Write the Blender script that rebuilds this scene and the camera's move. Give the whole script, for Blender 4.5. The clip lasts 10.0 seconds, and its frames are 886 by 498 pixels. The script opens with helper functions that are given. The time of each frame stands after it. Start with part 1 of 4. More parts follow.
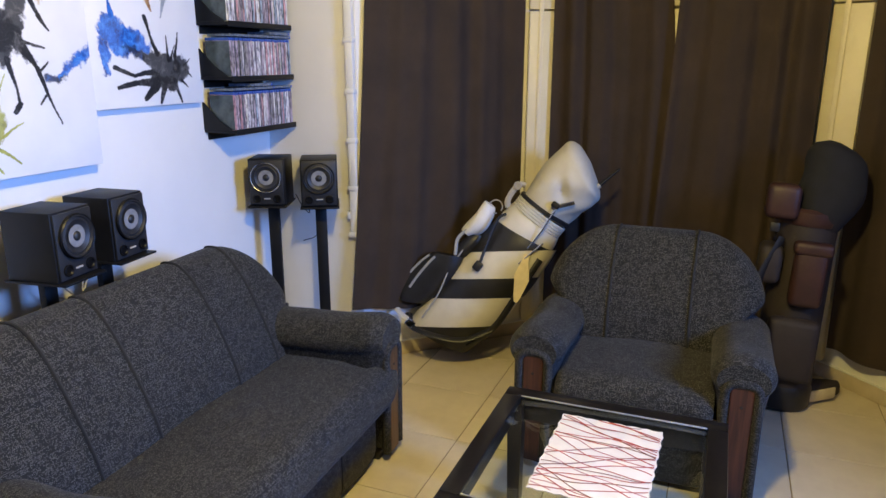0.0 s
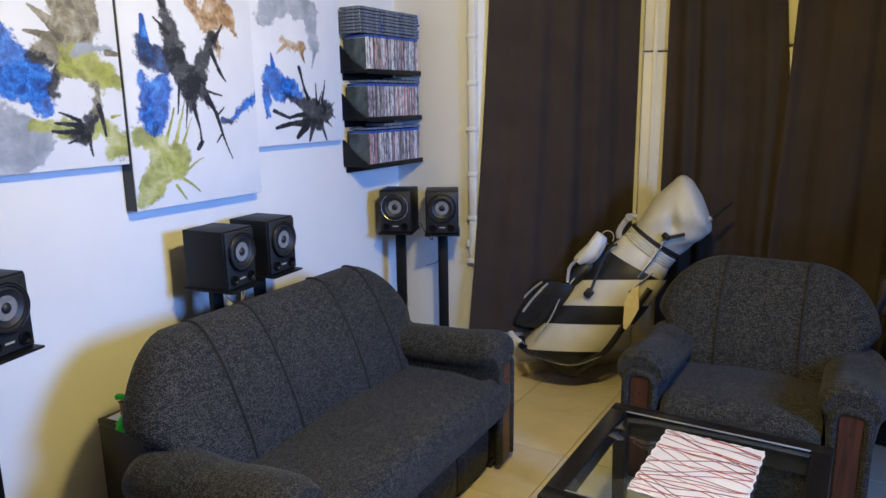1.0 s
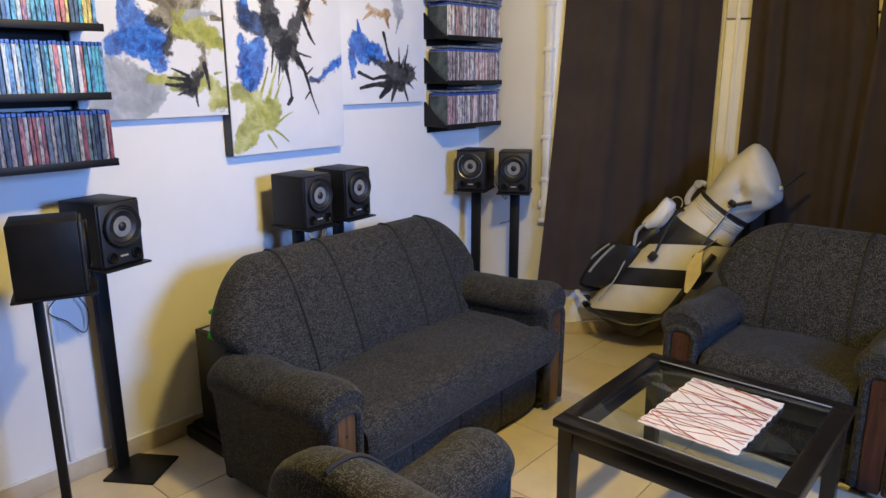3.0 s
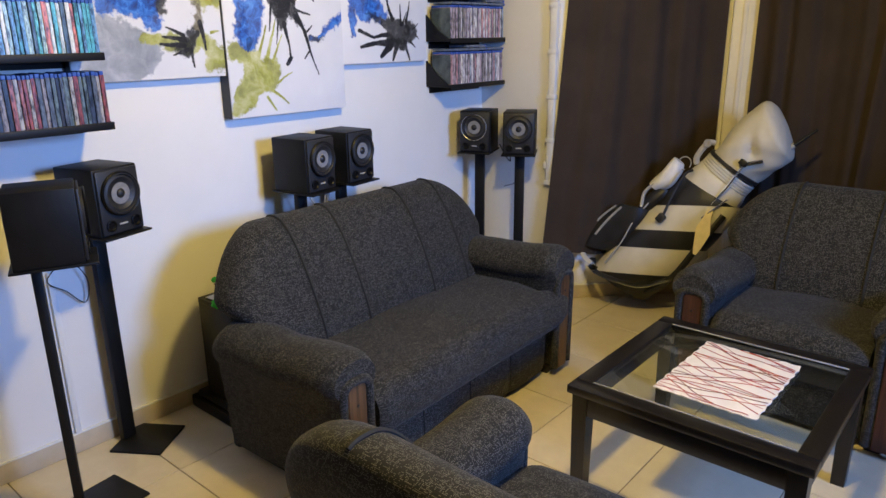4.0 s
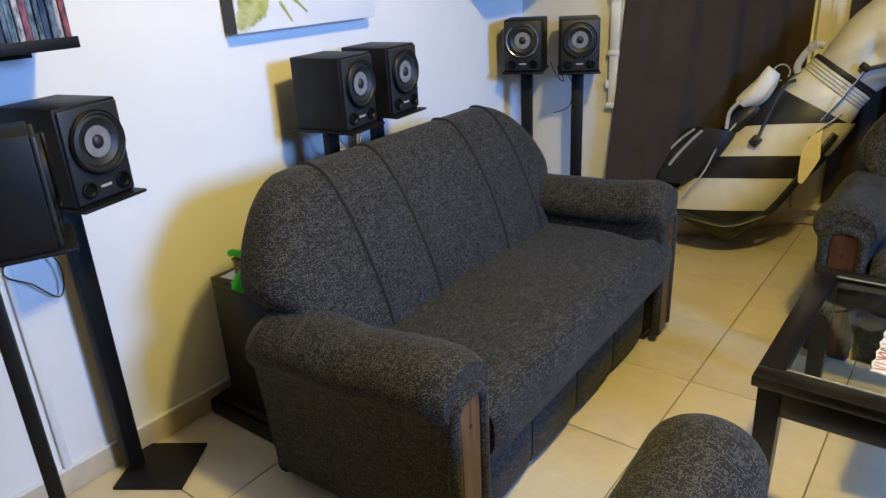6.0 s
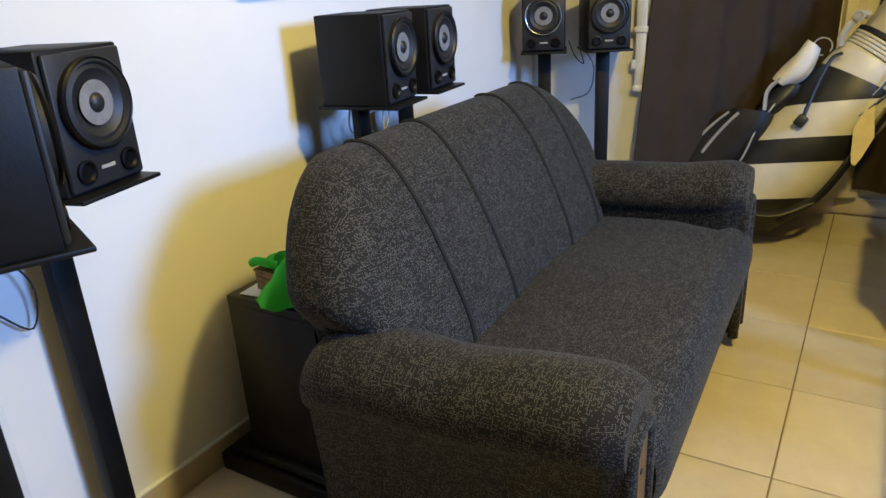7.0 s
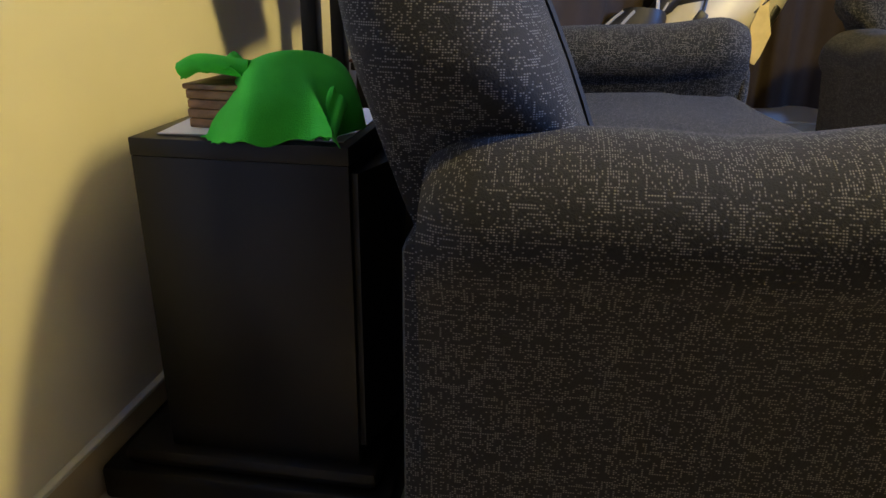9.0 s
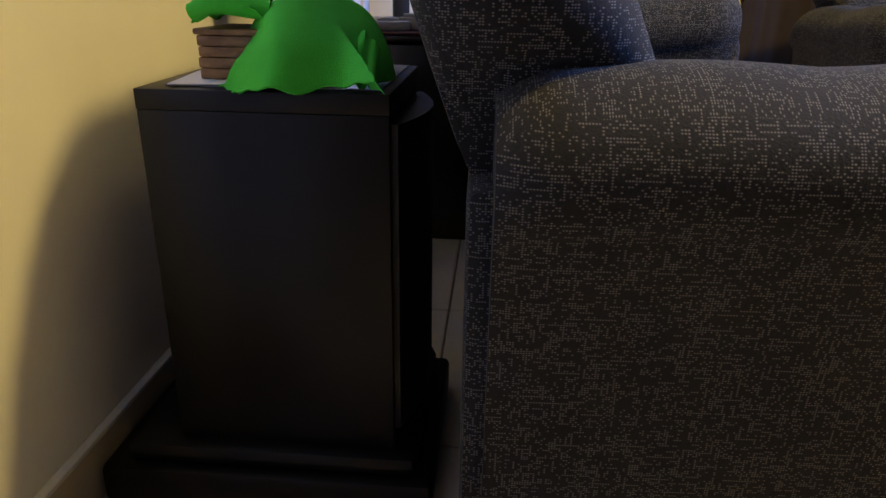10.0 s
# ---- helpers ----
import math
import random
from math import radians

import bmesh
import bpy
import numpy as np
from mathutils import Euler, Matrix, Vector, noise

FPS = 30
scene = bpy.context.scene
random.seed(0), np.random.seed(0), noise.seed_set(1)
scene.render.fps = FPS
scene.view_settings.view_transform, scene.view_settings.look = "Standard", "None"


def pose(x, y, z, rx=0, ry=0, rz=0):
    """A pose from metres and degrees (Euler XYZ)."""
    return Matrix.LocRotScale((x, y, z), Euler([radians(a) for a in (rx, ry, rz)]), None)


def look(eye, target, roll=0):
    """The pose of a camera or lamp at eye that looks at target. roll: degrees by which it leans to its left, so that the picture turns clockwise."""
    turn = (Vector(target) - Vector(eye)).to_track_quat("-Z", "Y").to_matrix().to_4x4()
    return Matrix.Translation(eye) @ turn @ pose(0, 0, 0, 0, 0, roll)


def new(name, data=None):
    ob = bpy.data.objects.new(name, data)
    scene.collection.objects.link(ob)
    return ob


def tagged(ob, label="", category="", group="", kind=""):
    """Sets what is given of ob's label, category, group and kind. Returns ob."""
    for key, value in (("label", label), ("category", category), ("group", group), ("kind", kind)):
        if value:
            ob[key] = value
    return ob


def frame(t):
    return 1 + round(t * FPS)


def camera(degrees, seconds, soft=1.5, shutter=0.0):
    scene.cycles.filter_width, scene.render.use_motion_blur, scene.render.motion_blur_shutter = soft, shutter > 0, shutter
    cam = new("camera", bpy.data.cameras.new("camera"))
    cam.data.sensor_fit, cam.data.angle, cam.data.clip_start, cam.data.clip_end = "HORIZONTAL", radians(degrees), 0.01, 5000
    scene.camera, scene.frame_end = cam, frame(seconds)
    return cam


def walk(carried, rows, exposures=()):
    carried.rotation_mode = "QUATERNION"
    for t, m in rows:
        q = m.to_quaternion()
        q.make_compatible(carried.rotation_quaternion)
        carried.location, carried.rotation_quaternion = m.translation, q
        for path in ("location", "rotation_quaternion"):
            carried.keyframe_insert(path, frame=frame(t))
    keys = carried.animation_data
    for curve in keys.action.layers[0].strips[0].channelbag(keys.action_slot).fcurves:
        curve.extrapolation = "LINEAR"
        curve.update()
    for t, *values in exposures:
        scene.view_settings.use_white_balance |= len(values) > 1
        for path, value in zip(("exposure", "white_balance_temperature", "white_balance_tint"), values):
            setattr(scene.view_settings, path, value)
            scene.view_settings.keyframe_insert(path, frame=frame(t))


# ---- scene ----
cam = camera(64.6, 10.0)
PATH = [
    (0, (2.246, 1.269, 1.605), (1.531, 3.063, 1.084), 0.0),
    (0.5, (2.281, 1.162, 1.611), (1.357, 2.879, 1.166), -1.0),
    (1, (2.36, 1.024, 1.612), (1.343, 2.695, 1.197), -0.9),
    (1.5, (2.459, 0.963, 1.61), (1.359, 2.58, 1.193), -1.0),
    (2, (2.62, 0.96, 1.593), (1.4, 2.488, 1.169), 0.2),
    (2.5, (2.732, 0.941, 1.576), (1.461, 2.419, 1.13), 0.1),
    (4, (2.646, 0.96, 1.551), (1.399, 2.41, 0.967), -0.7),
    (4.5, (2.499, 0.979, 1.546), (1.346, 2.492, 0.925), -1.9),
    (5, (2.368, 0.979, 1.55), (1.239, 2.484, 0.873), -2.7),
    (5.5, (2.178, 1.087, 1.492), (1.049, 2.556, 0.736), -3.8),
    (6, (1.914, 1.233, 1.391), (0.768, 2.689, 0.639), -3.1),
    (7.5, (1.135, 1.368, 1.078), (0.286, 3.046, 0.397), -2.4),
    (8, (0.920, 1.465, 0.923), (0.242, 3.224, 0.254), -0.2),
    (8.5, (0.718, 1.538, 0.781), (0.292, 3.362, 0.080), 0.4),
    (9, (0.600, 1.599, 0.701), (0.314, 3.445, -0.012), 0.7),
    (9.5, (0.534, 1.626, 0.654), (0.337, 3.480, -0.068), 1.1),
    (10, (0.483, 1.639, 0.634), (0.343, 3.500, -0.084), 0.8),
]
walk(cam, [(t, look(e, a, r)) for t, e, a, r in PATH], [(0, 0.30, 6000, 14), (0.5, 0.06, 5800, 9), (1, -0.03, 5800, 11), (2.5, -0.04, 6450, 13), (4.5, 0.02, 6650, 12), (5.0, 0.02, 6650, 11), (5.5, 0.17, 6650, 9), (6.2, 0.26, 6450, 4), (7.5, 0.42, 6850, 3), (8.1, 0.54, 6750, 4), (8.6, 0.66, 6250, 9), (9.1, 0.64, 6150, 15), (10, 0.50, 6150, 22)])

# ---- light ----
world = bpy.data.worlds.new("world")
scene.world = world
world.use_nodes = True
wn = world.node_tree
bg = wn.nodes["Background"]
sky = wn.nodes.new("ShaderNodeTexSky")
sky.sky_type, sky.sun_disc = "NISHITA", False
sky.sun_elevation, sky.sun_rotation = radians(25), radians(200)
wn.links.new(sky.outputs["Color"], bg.inputs["Color"])
bg.inputs["Strength"].default_value = 0.1

CEIL = 2.7
LAMP = (1.95, 2.42, 2.52)
lamp = bpy.data.lights.new("bulb_light", "POINT")
lamp.energy, lamp.color, lamp.shadow_soft_size = 134.0, (1.0, 0.75, 0.20), 0.08
new("bulb_light", lamp).matrix_world = pose(*LAMP)
day = bpy.data.lights.new("window_light", "AREA")
day.shape, day.size, day.size_y = "RECTANGLE", 0.95, 0.85
day.energy, day.color = 54, (0.19, 0.40, 1.0)
day.spread = radians(98)
WIN = (4.55, 2.75, 1.95)
new("window_light", day).matrix_world = look(WIN, (0, 2.75, 0.9))


# ---- materials ----
def mat(name, build, rough=0.6, metal=0.0):
    m = bpy.data.materials.new(name)
    m.use_nodes = True
    t = m.node_tree
    b = t.nodes["Principled BSDF"]
    b.inputs["Roughness"].default_value, b.inputs["Metallic"].default_value = rough, metal
    build(t, b)
    return m


def N(t, kind, **props):
    n = t.nodes.new(kind)
    for k, v in props.items():
        if k in n.inputs:
            n.inputs[k].default_value = v
    return n


def coords(t, scale=(1, 1, 1)):
    c = t.nodes.new("ShaderNodeTexCoord")
    m = t.nodes.new("ShaderNodeMapping")
    m.inputs["Scale"].default_value = scale
    t.links.new(c.outputs["Object"], m.inputs["Vector"])
    return m.outputs["Vector"]


def ramp(t, fac, stops, hard=False):
    r = t.nodes.new("ShaderNodeValToRGB")
    r.color_ramp.interpolation = "CONSTANT" if hard else "LINEAR"
    e = r.color_ramp.elements
    while len(e) < len(stops):
        e.new(0.5)
    for el, (p, c) in zip(e, stops):
        el.position, el.color = p, (*c, 1)
    t.links.new(fac, r.inputs["Fac"])
    return r.outputs["Color"]


def bump(t, b, height, strength, dist=0.002):
    n = t.nodes.new("ShaderNodeBump")
    n.inputs["Strength"].default_value, n.inputs["Distance"].default_value = strength, dist
    t.links.new(height, n.inputs["Height"])
    t.links.new(n.outputs["Normal"], b.inputs["Normal"])


def plain(name, c1, c2, scale=6.0, rough=0.6, grain=200.0, bumps=0.15, metal=0.0, dist=0.001, rvar=0.08):
    """A surface that wanders between two colours, with a fine grain in relief."""
    def build(t, b):
        v = coords(t)
        n = N(t, "ShaderNodeTexNoise", Scale=scale, Detail=5.0, Roughness=0.6)
        g = N(t, "ShaderNodeTexNoise", Scale=grain, Detail=3.0)
        for k in (n, g):
            t.links.new(v, k.inputs["Vector"])
        t.links.new(ramp(t, n.outputs["Fac"], [(0.3, c1), (0.7, c2)]), b.inputs["Base Color"])
        r = N(t, "ShaderNodeMapRange")
        r.inputs["To Min"].default_value, r.inputs["To Max"].default_value = max(0.02, rough - rvar), min(1, rough + rvar)
        t.links.new(n.outputs["Fac"], r.inputs["Value"])
        t.links.new(r.outputs["Result"], b.inputs["Roughness"])
        bump(t, b, g.outputs["Fac"], bumps, dist)
    m = mat(name, build, rough, metal)
    if not metal and max(c2) < 0.012:
        m.node_tree.nodes["Principled BSDF"].inputs["Specular IOR Level"].default_value = 0.28
    return m


def fabric(name, dark, light, pitch=0.0026):
    """Charcoal weave: rows of small round pale stitches that come and go in runs."""
    def build(t, b):
        tc = t.nodes.new("ShaderNodeTexCoord")
        def op(kind, a, bb=0.0):
            m = t.nodes.new("ShaderNodeMath")
            m.operation = kind
            for i, q in enumerate((a, bb)):
                if isinstance(q, (int, float)):
                    m.inputs[i].default_value = q
                else:
                    t.links.new(q, m.inputs[i])
            return m.outputs["Value"]
        def split(v):
            n = t.nodes.new("ShaderNodeSeparateXYZ")
            t.links.new(v, n.inputs["Vector"])
            return n.outputs["X"], n.outputs["Y"], n.outputs["Z"]
        def vec(x, y, z=0.0):
            n = t.nodes.new("ShaderNodeCombineXYZ")
            for k, q in zip("XYZ", (x, y, z)):
                if isinstance(q, (int, float)):
                    n.inputs[k].default_value = q
                else:
                    t.links.new(q, n.inputs[k])
            return n.outputs["Vector"]
        x, y, z = split(tc.outputs["Object"])
        nx, ny, nz = (op("ABSOLUTE", q) for q in split(tc.outputs["Normal"]))
        fx = op("GREATER_THAN", nx, op("MAXIMUM", ny, nz))
        fz = op("GREATER_THAN", nz, op("MAXIMUM", nx, ny))
        # the two directions along the cloth
        u = op("ADD", op("MULTIPLY", x, op("SUBTRACT", 1.0, fx)), op("MULTIPLY", y, fx))
        v = op("ADD", op("MULTIPLY", z, op("SUBTRACT", 1.0, fz)), op("MULTIPLY", y, fz))
        u, v = op("DIVIDE", u, pitch), op("DIVIDE", v, pitch * 0.9)
        iu, iv = op("FLOOR", u), op("FLOOR", v)
        du, dv = op("SUBTRACT", op("FRACT", u), 0.5), op("SUBTRACT", op("FRACT", v), 0.5)
        dist = op("SQRT", op("ADD", op("MULTIPLY", du, du), op("MULTIPLY", op("MULTIPLY", dv, dv), 1.7)))
        spot = t.nodes.new("ShaderNodeMapRange")
        t.links.new(dist, spot.inputs["Value"])
        for k, q in (("From Min", 0.52), ("From Max", 0.14), ("To Min", 0.0), ("To Max", 1.0)):
            spot.inputs[k].default_value = q
        masks = []
        for k, (su, sv) in enumerate(((0.085, 0.95), (0.9, 0.16), (0.10, 0.12))):
            n = N(t, "ShaderNodeTexNoise", Scale=1.0, Detail=1.0)
            t.links.new(vec(op("MULTIPLY", iu, su), op("MULTIPLY", iv, sv), 3.7 * k), n.inputs["Vector"])
            masks.append(n.outputs["Fac"])
        wn = t.nodes.new("ShaderNodeTexWhiteNoise")
        t.links.new(vec(iu, iv, 1.3), wn.inputs["Vector"])
        runs = op("MAXIMUM", masks[0], op("SUBTRACT", masks[1], 0.02))
        chance = op("MULTIPLY", op("SUBTRACT", op("ADD", op("MULTIPLY", runs, 0.88), op("MULTIPLY", masks[2], 0.12)), 0.455), 4.2)
        on = op("GREATER_THAN", chance, wn.outputs["Value"])
        dots = op("MULTIPLY", spot.outputs["Result"], on)
        big = N(t, "ShaderNodeTexNoise", Scale=9.0, Detail=4.0)
        t.links.new(tc.outputs["Object"], big.inputs["Vector"])
        base = ramp(t, big.outputs["Fac"], [(0.3, tuple(c * 0.8 for c in dark)), (0.7, tuple(c * 1.25 for c in dark))])
        mix = t.nodes.new("ShaderNodeMix")
        mix.data_type = "RGBA"
        t.links.new(dots, mix.inputs["Factor"])
        t.links.new(base, mix.inputs["A"])
        mix.inputs["B"].default_value = (*light, 1)
        t.links.new(mix.outputs["Result"], b.inputs["Base Color"])
        b.inputs["Sheen Weight"].default_value = 0.05
        b.inputs["Specular IOR Level"].default_value = 0.25
        b.inputs["Sheen Roughness"].default_value = 0.5
        fine = N(t, "ShaderNodeTexNoise", Scale=420.0, Detail=2.0)
        t.links.new(tc.outputs["Object"], fine.inputs["Vector"])
        bump(t, b, op("ADD", op("MULTIPLY", dots, 0.5), fine.outputs["Fac"]), 0.45, 0.0012)
    return mat(name, build, 0.85)


def wood(name, c1, c2, scale=(60, 60, 4), rough=0.4):
    def build(t, b):
        v = coords(t, scale)
        n = N(t, "ShaderNodeTexNoise", Scale=1.0, Detail=6.0, Distortion=0.8)
        t.links.new(v, n.inputs["Vector"])
        t.links.new(ramp(t, n.outputs["Fac"], [(0.3, c1), (0.65, c2)]), b.inputs["Base Color"])
        bump(t, b, n.outputs["Fac"], 0.2, 0.001)
    return mat(name, build, rough)


def tile_mat():
    def build(t, b):
        v = coords(t)
        oi = t.nodes.new("ShaderNodeObjectInfo")
        add = t.nodes.new("ShaderNodeVectorMath")
        comb = t.nodes.new("ShaderNodeCombineXYZ")
        mul = N(t, "ShaderNodeMath")
        mul.operation = "MULTIPLY"
        mul.inputs[1].default_value = 37.0
        t.links.new(oi.outputs["Random"], mul.inputs[0])
        t.links.new(mul.outputs["Value"], comb.inputs["X"])
        t.links.new(v, add.inputs[0])
        t.links.new(comb.outputs["Vector"], add.inputs[1])
        n = N(t, "ShaderNodeTexNoise", Scale=7.0, Detail=7.0, Roughness=0.65)
        t.links.new(add.outputs["Vector"], n.inputs["Vector"])
        col = ramp(t, n.outputs["Fac"], [(0.25, (0.58, 0.50, 0.37)), (0.75, (0.70, 0.62, 0.47))])
        hs = N(t, "ShaderNodeHueSaturation")
        mr = N(t, "ShaderNodeMapRange")
        mr.inputs["To Min"].default_value, mr.inputs["To Max"].default_value = 0.93, 1.05
        t.links.new(oi.outputs["Random"], mr.inputs["Value"])
        t.links.new(mr.outputs["Result"], hs.inputs["Value"])
        t.links.new(col, hs.inputs["Color"])
        t.links.new(hs.outputs["Color"], b.inputs["Base Color"])
        r = N(t, "ShaderNodeMapRange")
        r.inputs["To Min"].default_value, r.inputs["To Max"].default_value = 0.22, 0.4
        t.links.new(n.outputs["Fac"], r.inputs["Value"])
        t.links.new(r.outputs["Result"], b.inputs["Roughness"])
    return mat("glazed_tile", build, 0.3)


def case_mat(name, tints):
    """Printed spines: each case takes its own tint, with lighter title marks and dark print."""
    def build(t, b):
        oi = t.nodes.new("ShaderNodeObjectInfo")
        c = t.nodes.new("ShaderNodeTexCoord")
        col = ramp(t, oi.outputs["Random"], [(k / len(tints), c) for k, c in enumerate(tints)], hard=True)
        comb = t.nodes.new("ShaderNodeVectorMath")
        comb.operation = "MULTIPLY_ADD"
        t.links.new(c.outputs["Object"], comb.inputs[0])
        comb.inputs[1].default_value = (20, 90, 26)
        rnd = t.nodes.new("ShaderNodeCombineXYZ")
        mul = N(t, "ShaderNodeMath")
        mul.operation = "MULTIPLY"
        mul.inputs[1].default_value = 91.0
        t.links.new(oi.outputs["Random"], mul.inputs[0])
        for k in ("X", "Z"):
            t.links.new(mul.outputs["Value"], rnd.inputs[k])
        t.links.new(rnd.outputs["Vector"], comb.inputs[2])
        n = N(t, "ShaderNodeTexNoise", Scale=1.0, Detail=3.0, Roughness=0.7)
        t.links.new(comb.outputs["Vector"], n.inputs["Vector"])
        mark = ramp(t, n.outputs["Fac"], [(0.40, (0.02, 0.02, 0.03)), (0.5, (0.5, 0.5, 0.5)), (0.62, (0.85, 0.85, 0.85))])
        mix = t.nodes.new("ShaderNodeMix")
        mix.data_type, mix.blend_type = "RGBA", "OVERLAY"
        mix.inputs["Factor"].default_value = 0.8
        t.links.new(col, mix.inputs["A"])
        t.links.new(mark, mix.inputs["B"])
        t.links.new(mix.outputs["Result"], b.inputs["Base Color"])
    return mat(name, build, 0.3)


def clear(name, colour=(1, 1, 1), rough=0.02):
    """Thin pane: lets light straight through, with a mirror gloss that grows at a slant."""
    def build(t, b):
        tr = t.nodes.new("ShaderNodeBsdfTransparent")
        tr.inputs["Color"].default_value = (*colour, 1)
        gl = t.nodes.new("ShaderNodeBsdfGlossy")
        gl.inputs["Roughness"].default_value = rough
        lw = t.nodes.new("ShaderNodeLayerWeight")
        lw.inputs["Blend"].default_value = 0.5
        pw = t.nodes.new("ShaderNodeMath")
        pw.operation = "POWER"
        pw.inputs[1].default_value = 4.0
        t.links.new(lw.outputs["Facing"], pw.inputs[0])
        fr = t.nodes.new("ShaderNodeMapRange")
        fr.inputs["To Min"].default_value, fr.inputs["To Max"].default_value = 0.035, 0.8
        t.links.new(pw.outputs["Value"], fr.inputs["Value"])
        mx = t.nodes.new("ShaderNodeMixShader")
        t.links.new(fr.outputs["Result"], mx.inputs["Fac"])
        t.links.new(tr.outputs["BSDF"], mx.inputs[1])
        t.links.new(gl.outputs["BSDF"], mx.inputs[2])
        t.links.new(mx.outputs["Shader"], t.nodes["Material Output"].inputs["Surface"])
    return mat(name, build, rough)


def lit(name, colour, strength):
    def build(t, b):
        b.inputs["Emission Color"].default_value = (*colour, 1)
        b.inputs["Emission Strength"].default_value = strength
    return mat(name, build, 0.4)


M_WALL = plain("white_wall_paint", (0.76, 0.75, 0.73), (0.82, 0.81, 0.79), 1.7, 0.75, 90, 0.12)
# for the unseen walls: dark only so that they bounce little light back
M_DIM = plain("unseen_wall_darkened", (0.07, 0.058, 0.05), (0.10, 0.085, 0.07), 1.4, 0.8)
# greyer than a white ceiling, so that less lamp light bounces off it
M_CEIL = plain("ceiling_greyed", (0.30, 0.29, 0.28), (0.36, 0.35, 0.33), 1.5, 0.85)
M_CREAM = plain("cream_gloss_paint", (0.66, 0.60, 0.44), (0.74, 0.68, 0.52), 4.0, 0.45, 60, 0.1)
M_PVC = plain("white_plastic", (0.74, 0.74, 0.72), (0.80, 0.80, 0.78), 9.0, 0.4)
M_TILE = tile_mat()
M_GROUT = plain("brown_grout", (0.20, 0.15, 0.09), (0.30, 0.23, 0.14), 20, 0.9)
M_SKIRT = plain("beige_skirting_tile", (0.50, 0.42, 0.30), (0.62, 0.53, 0.39), 8, 0.35)
M_FAB = fabric("charcoal_weave", (0.0125, 0.0120, 0.0119), (0.160, 0.156, 0.145))
M_SEAM = plain("black_piping", (0.008, 0.008, 0.008), (0.014, 0.014, 0.014), 20, 0.8)
M_REDWOOD = wood("reddish_varnished_wood", (0.026, 0.009, 0.006), (0.075, 0.026, 0.015))
M_BROWNWOOD = wood("brown_varnished_wood", (0.055, 0.025, 0.011), (0.15, 0.068, 0.028))
M_BLACKWOOD = wood("black_lacquered_wood", (0.004, 0.0035, 0.0035), (0.011, 0.009, 0.008), rough=0.3)
M_BLACK = plain("black_vinyl", (0.010, 0.010, 0.012), (0.018, 0.018, 0.020), 14, 0.45, 300, 0.25)
M_MATT = plain("black_powder_coat", (0.004, 0.004, 0.0045), (0.008, 0.008, 0.0085), 12, 0.5, 400, 0.2)
M_SUB = plain("black_sub_cabinet", (0.0014, 0.0013, 0.0015), (0.0024, 0.0022, 0.0024), 5, 0.42, 300, 0.08)
for node in M_SUB.node_tree.nodes:
    if node.type == "BSDF_PRINCIPLED":
        node.inputs["Specular IOR Level"].default_value = 0.28
M_RUB = plain("black_rubber", (0.012, 0.012, 0.013), (0.020, 0.020, 0.022), 30, 0.5)
M_CONE = plain("grey_cone", (0.16, 0.16, 0.17), (0.24, 0.24, 0.25), 40, 0.5)
M_RING = plain("silver_ring", (0.35, 0.36, 0.38), (0.45, 0.46, 0.48), 40, 0.25, metal=0.9)
M_CHROME = plain("chrome", (0.60, 0.60, 0.60), (0.70, 0.70, 0.70), 30, 0.18, metal=1.0)
M_CURT = plain("dark_brown_curtain", (0.026, 0.0165, 0.0112), (0.044, 0.0285, 0.0190), 5, 0.9, 700, 0.5)
M_VINYL = plain("off_white_vinyl", (0.60, 0.57, 0.50), (0.70, 0.67, 0.60), 7, 0.38, 260, 0.12)
M_HOOD = plain("pale_canvas_hood", (0.50, 0.47, 0.39), (0.58, 0.55, 0.47), 9, 0.65, 400, 0.25)
M_TOWEL = plain("white_towelling", (0.72, 0.70, 0.66), (0.80, 0.78, 0.74), 30, 0.95, 500, 0.6)
M_TAG = plain("cream_felt", (0.62, 0.52, 0.30), (0.72, 0.62, 0.38), 25, 0.9, 400, 0.4)
M_GREY = plain("grey_piping", (0.32, 0.30, 0.27), (0.40, 0.38, 0.34), 20, 0.5)
M_STRAP = plain("beige_webbing", (0.36, 0.32, 0.25), (0.46, 0.42, 0.33), 20, 0.7, 500, 0.4)
M_CASE = case_mat("dark_printed_spine", [(0.02, 0.02, 0.03), (0.30, 0.29, 0.30), (0.03, 0.04, 0.07), (0.20, 0.05, 0.05), (0.08, 0.10, 0.14), (0.42, 0.41, 0.42), (0.05, 0.05, 0.05), (0.28, 0.10, 0.10), (0.10, 0.14, 0.16), (0.22, 0.20, 0.22)])
M_CASETEAL = case_mat("bright_printed_spine", [(0.08, 0.36, 0.46), (0.60, 0.66, 0.68), (0.05, 0.22, 0.30), (0.62, 0.50, 0.10), (0.10, 0.42, 0.48), (0.50, 0.16, 0.12), (0.66, 0.68, 0.68), (0.12, 0.28, 0.48), (0.30, 0.44, 0.46), (0.06, 0.10, 0.14)])
M_CASEPALE = case_mat("pale_printed_spine", [(0.46, 0.44, 0.48), (0.20, 0.17, 0.22), (0.58, 0.57, 0.60), (0.34, 0.28, 0.33), (0.12, 0.12, 0.16), (0.44, 0.42, 0.44), (0.40, 0.22, 0.24), (0.26, 0.32, 0.40), (0.54, 0.52, 0.50), (0.22, 0.20, 0.22)])
M_CASESTACK = plain("stacked_case_plastic", (0.012, 0.02, 0.05), (0.22, 0.27, 0.36), 60, 0.25)
M_BLUEBAND = plain("blue_case_plastic", (0.02, 0.06, 0.30), (0.04, 0.10, 0.42), 20, 0.25)
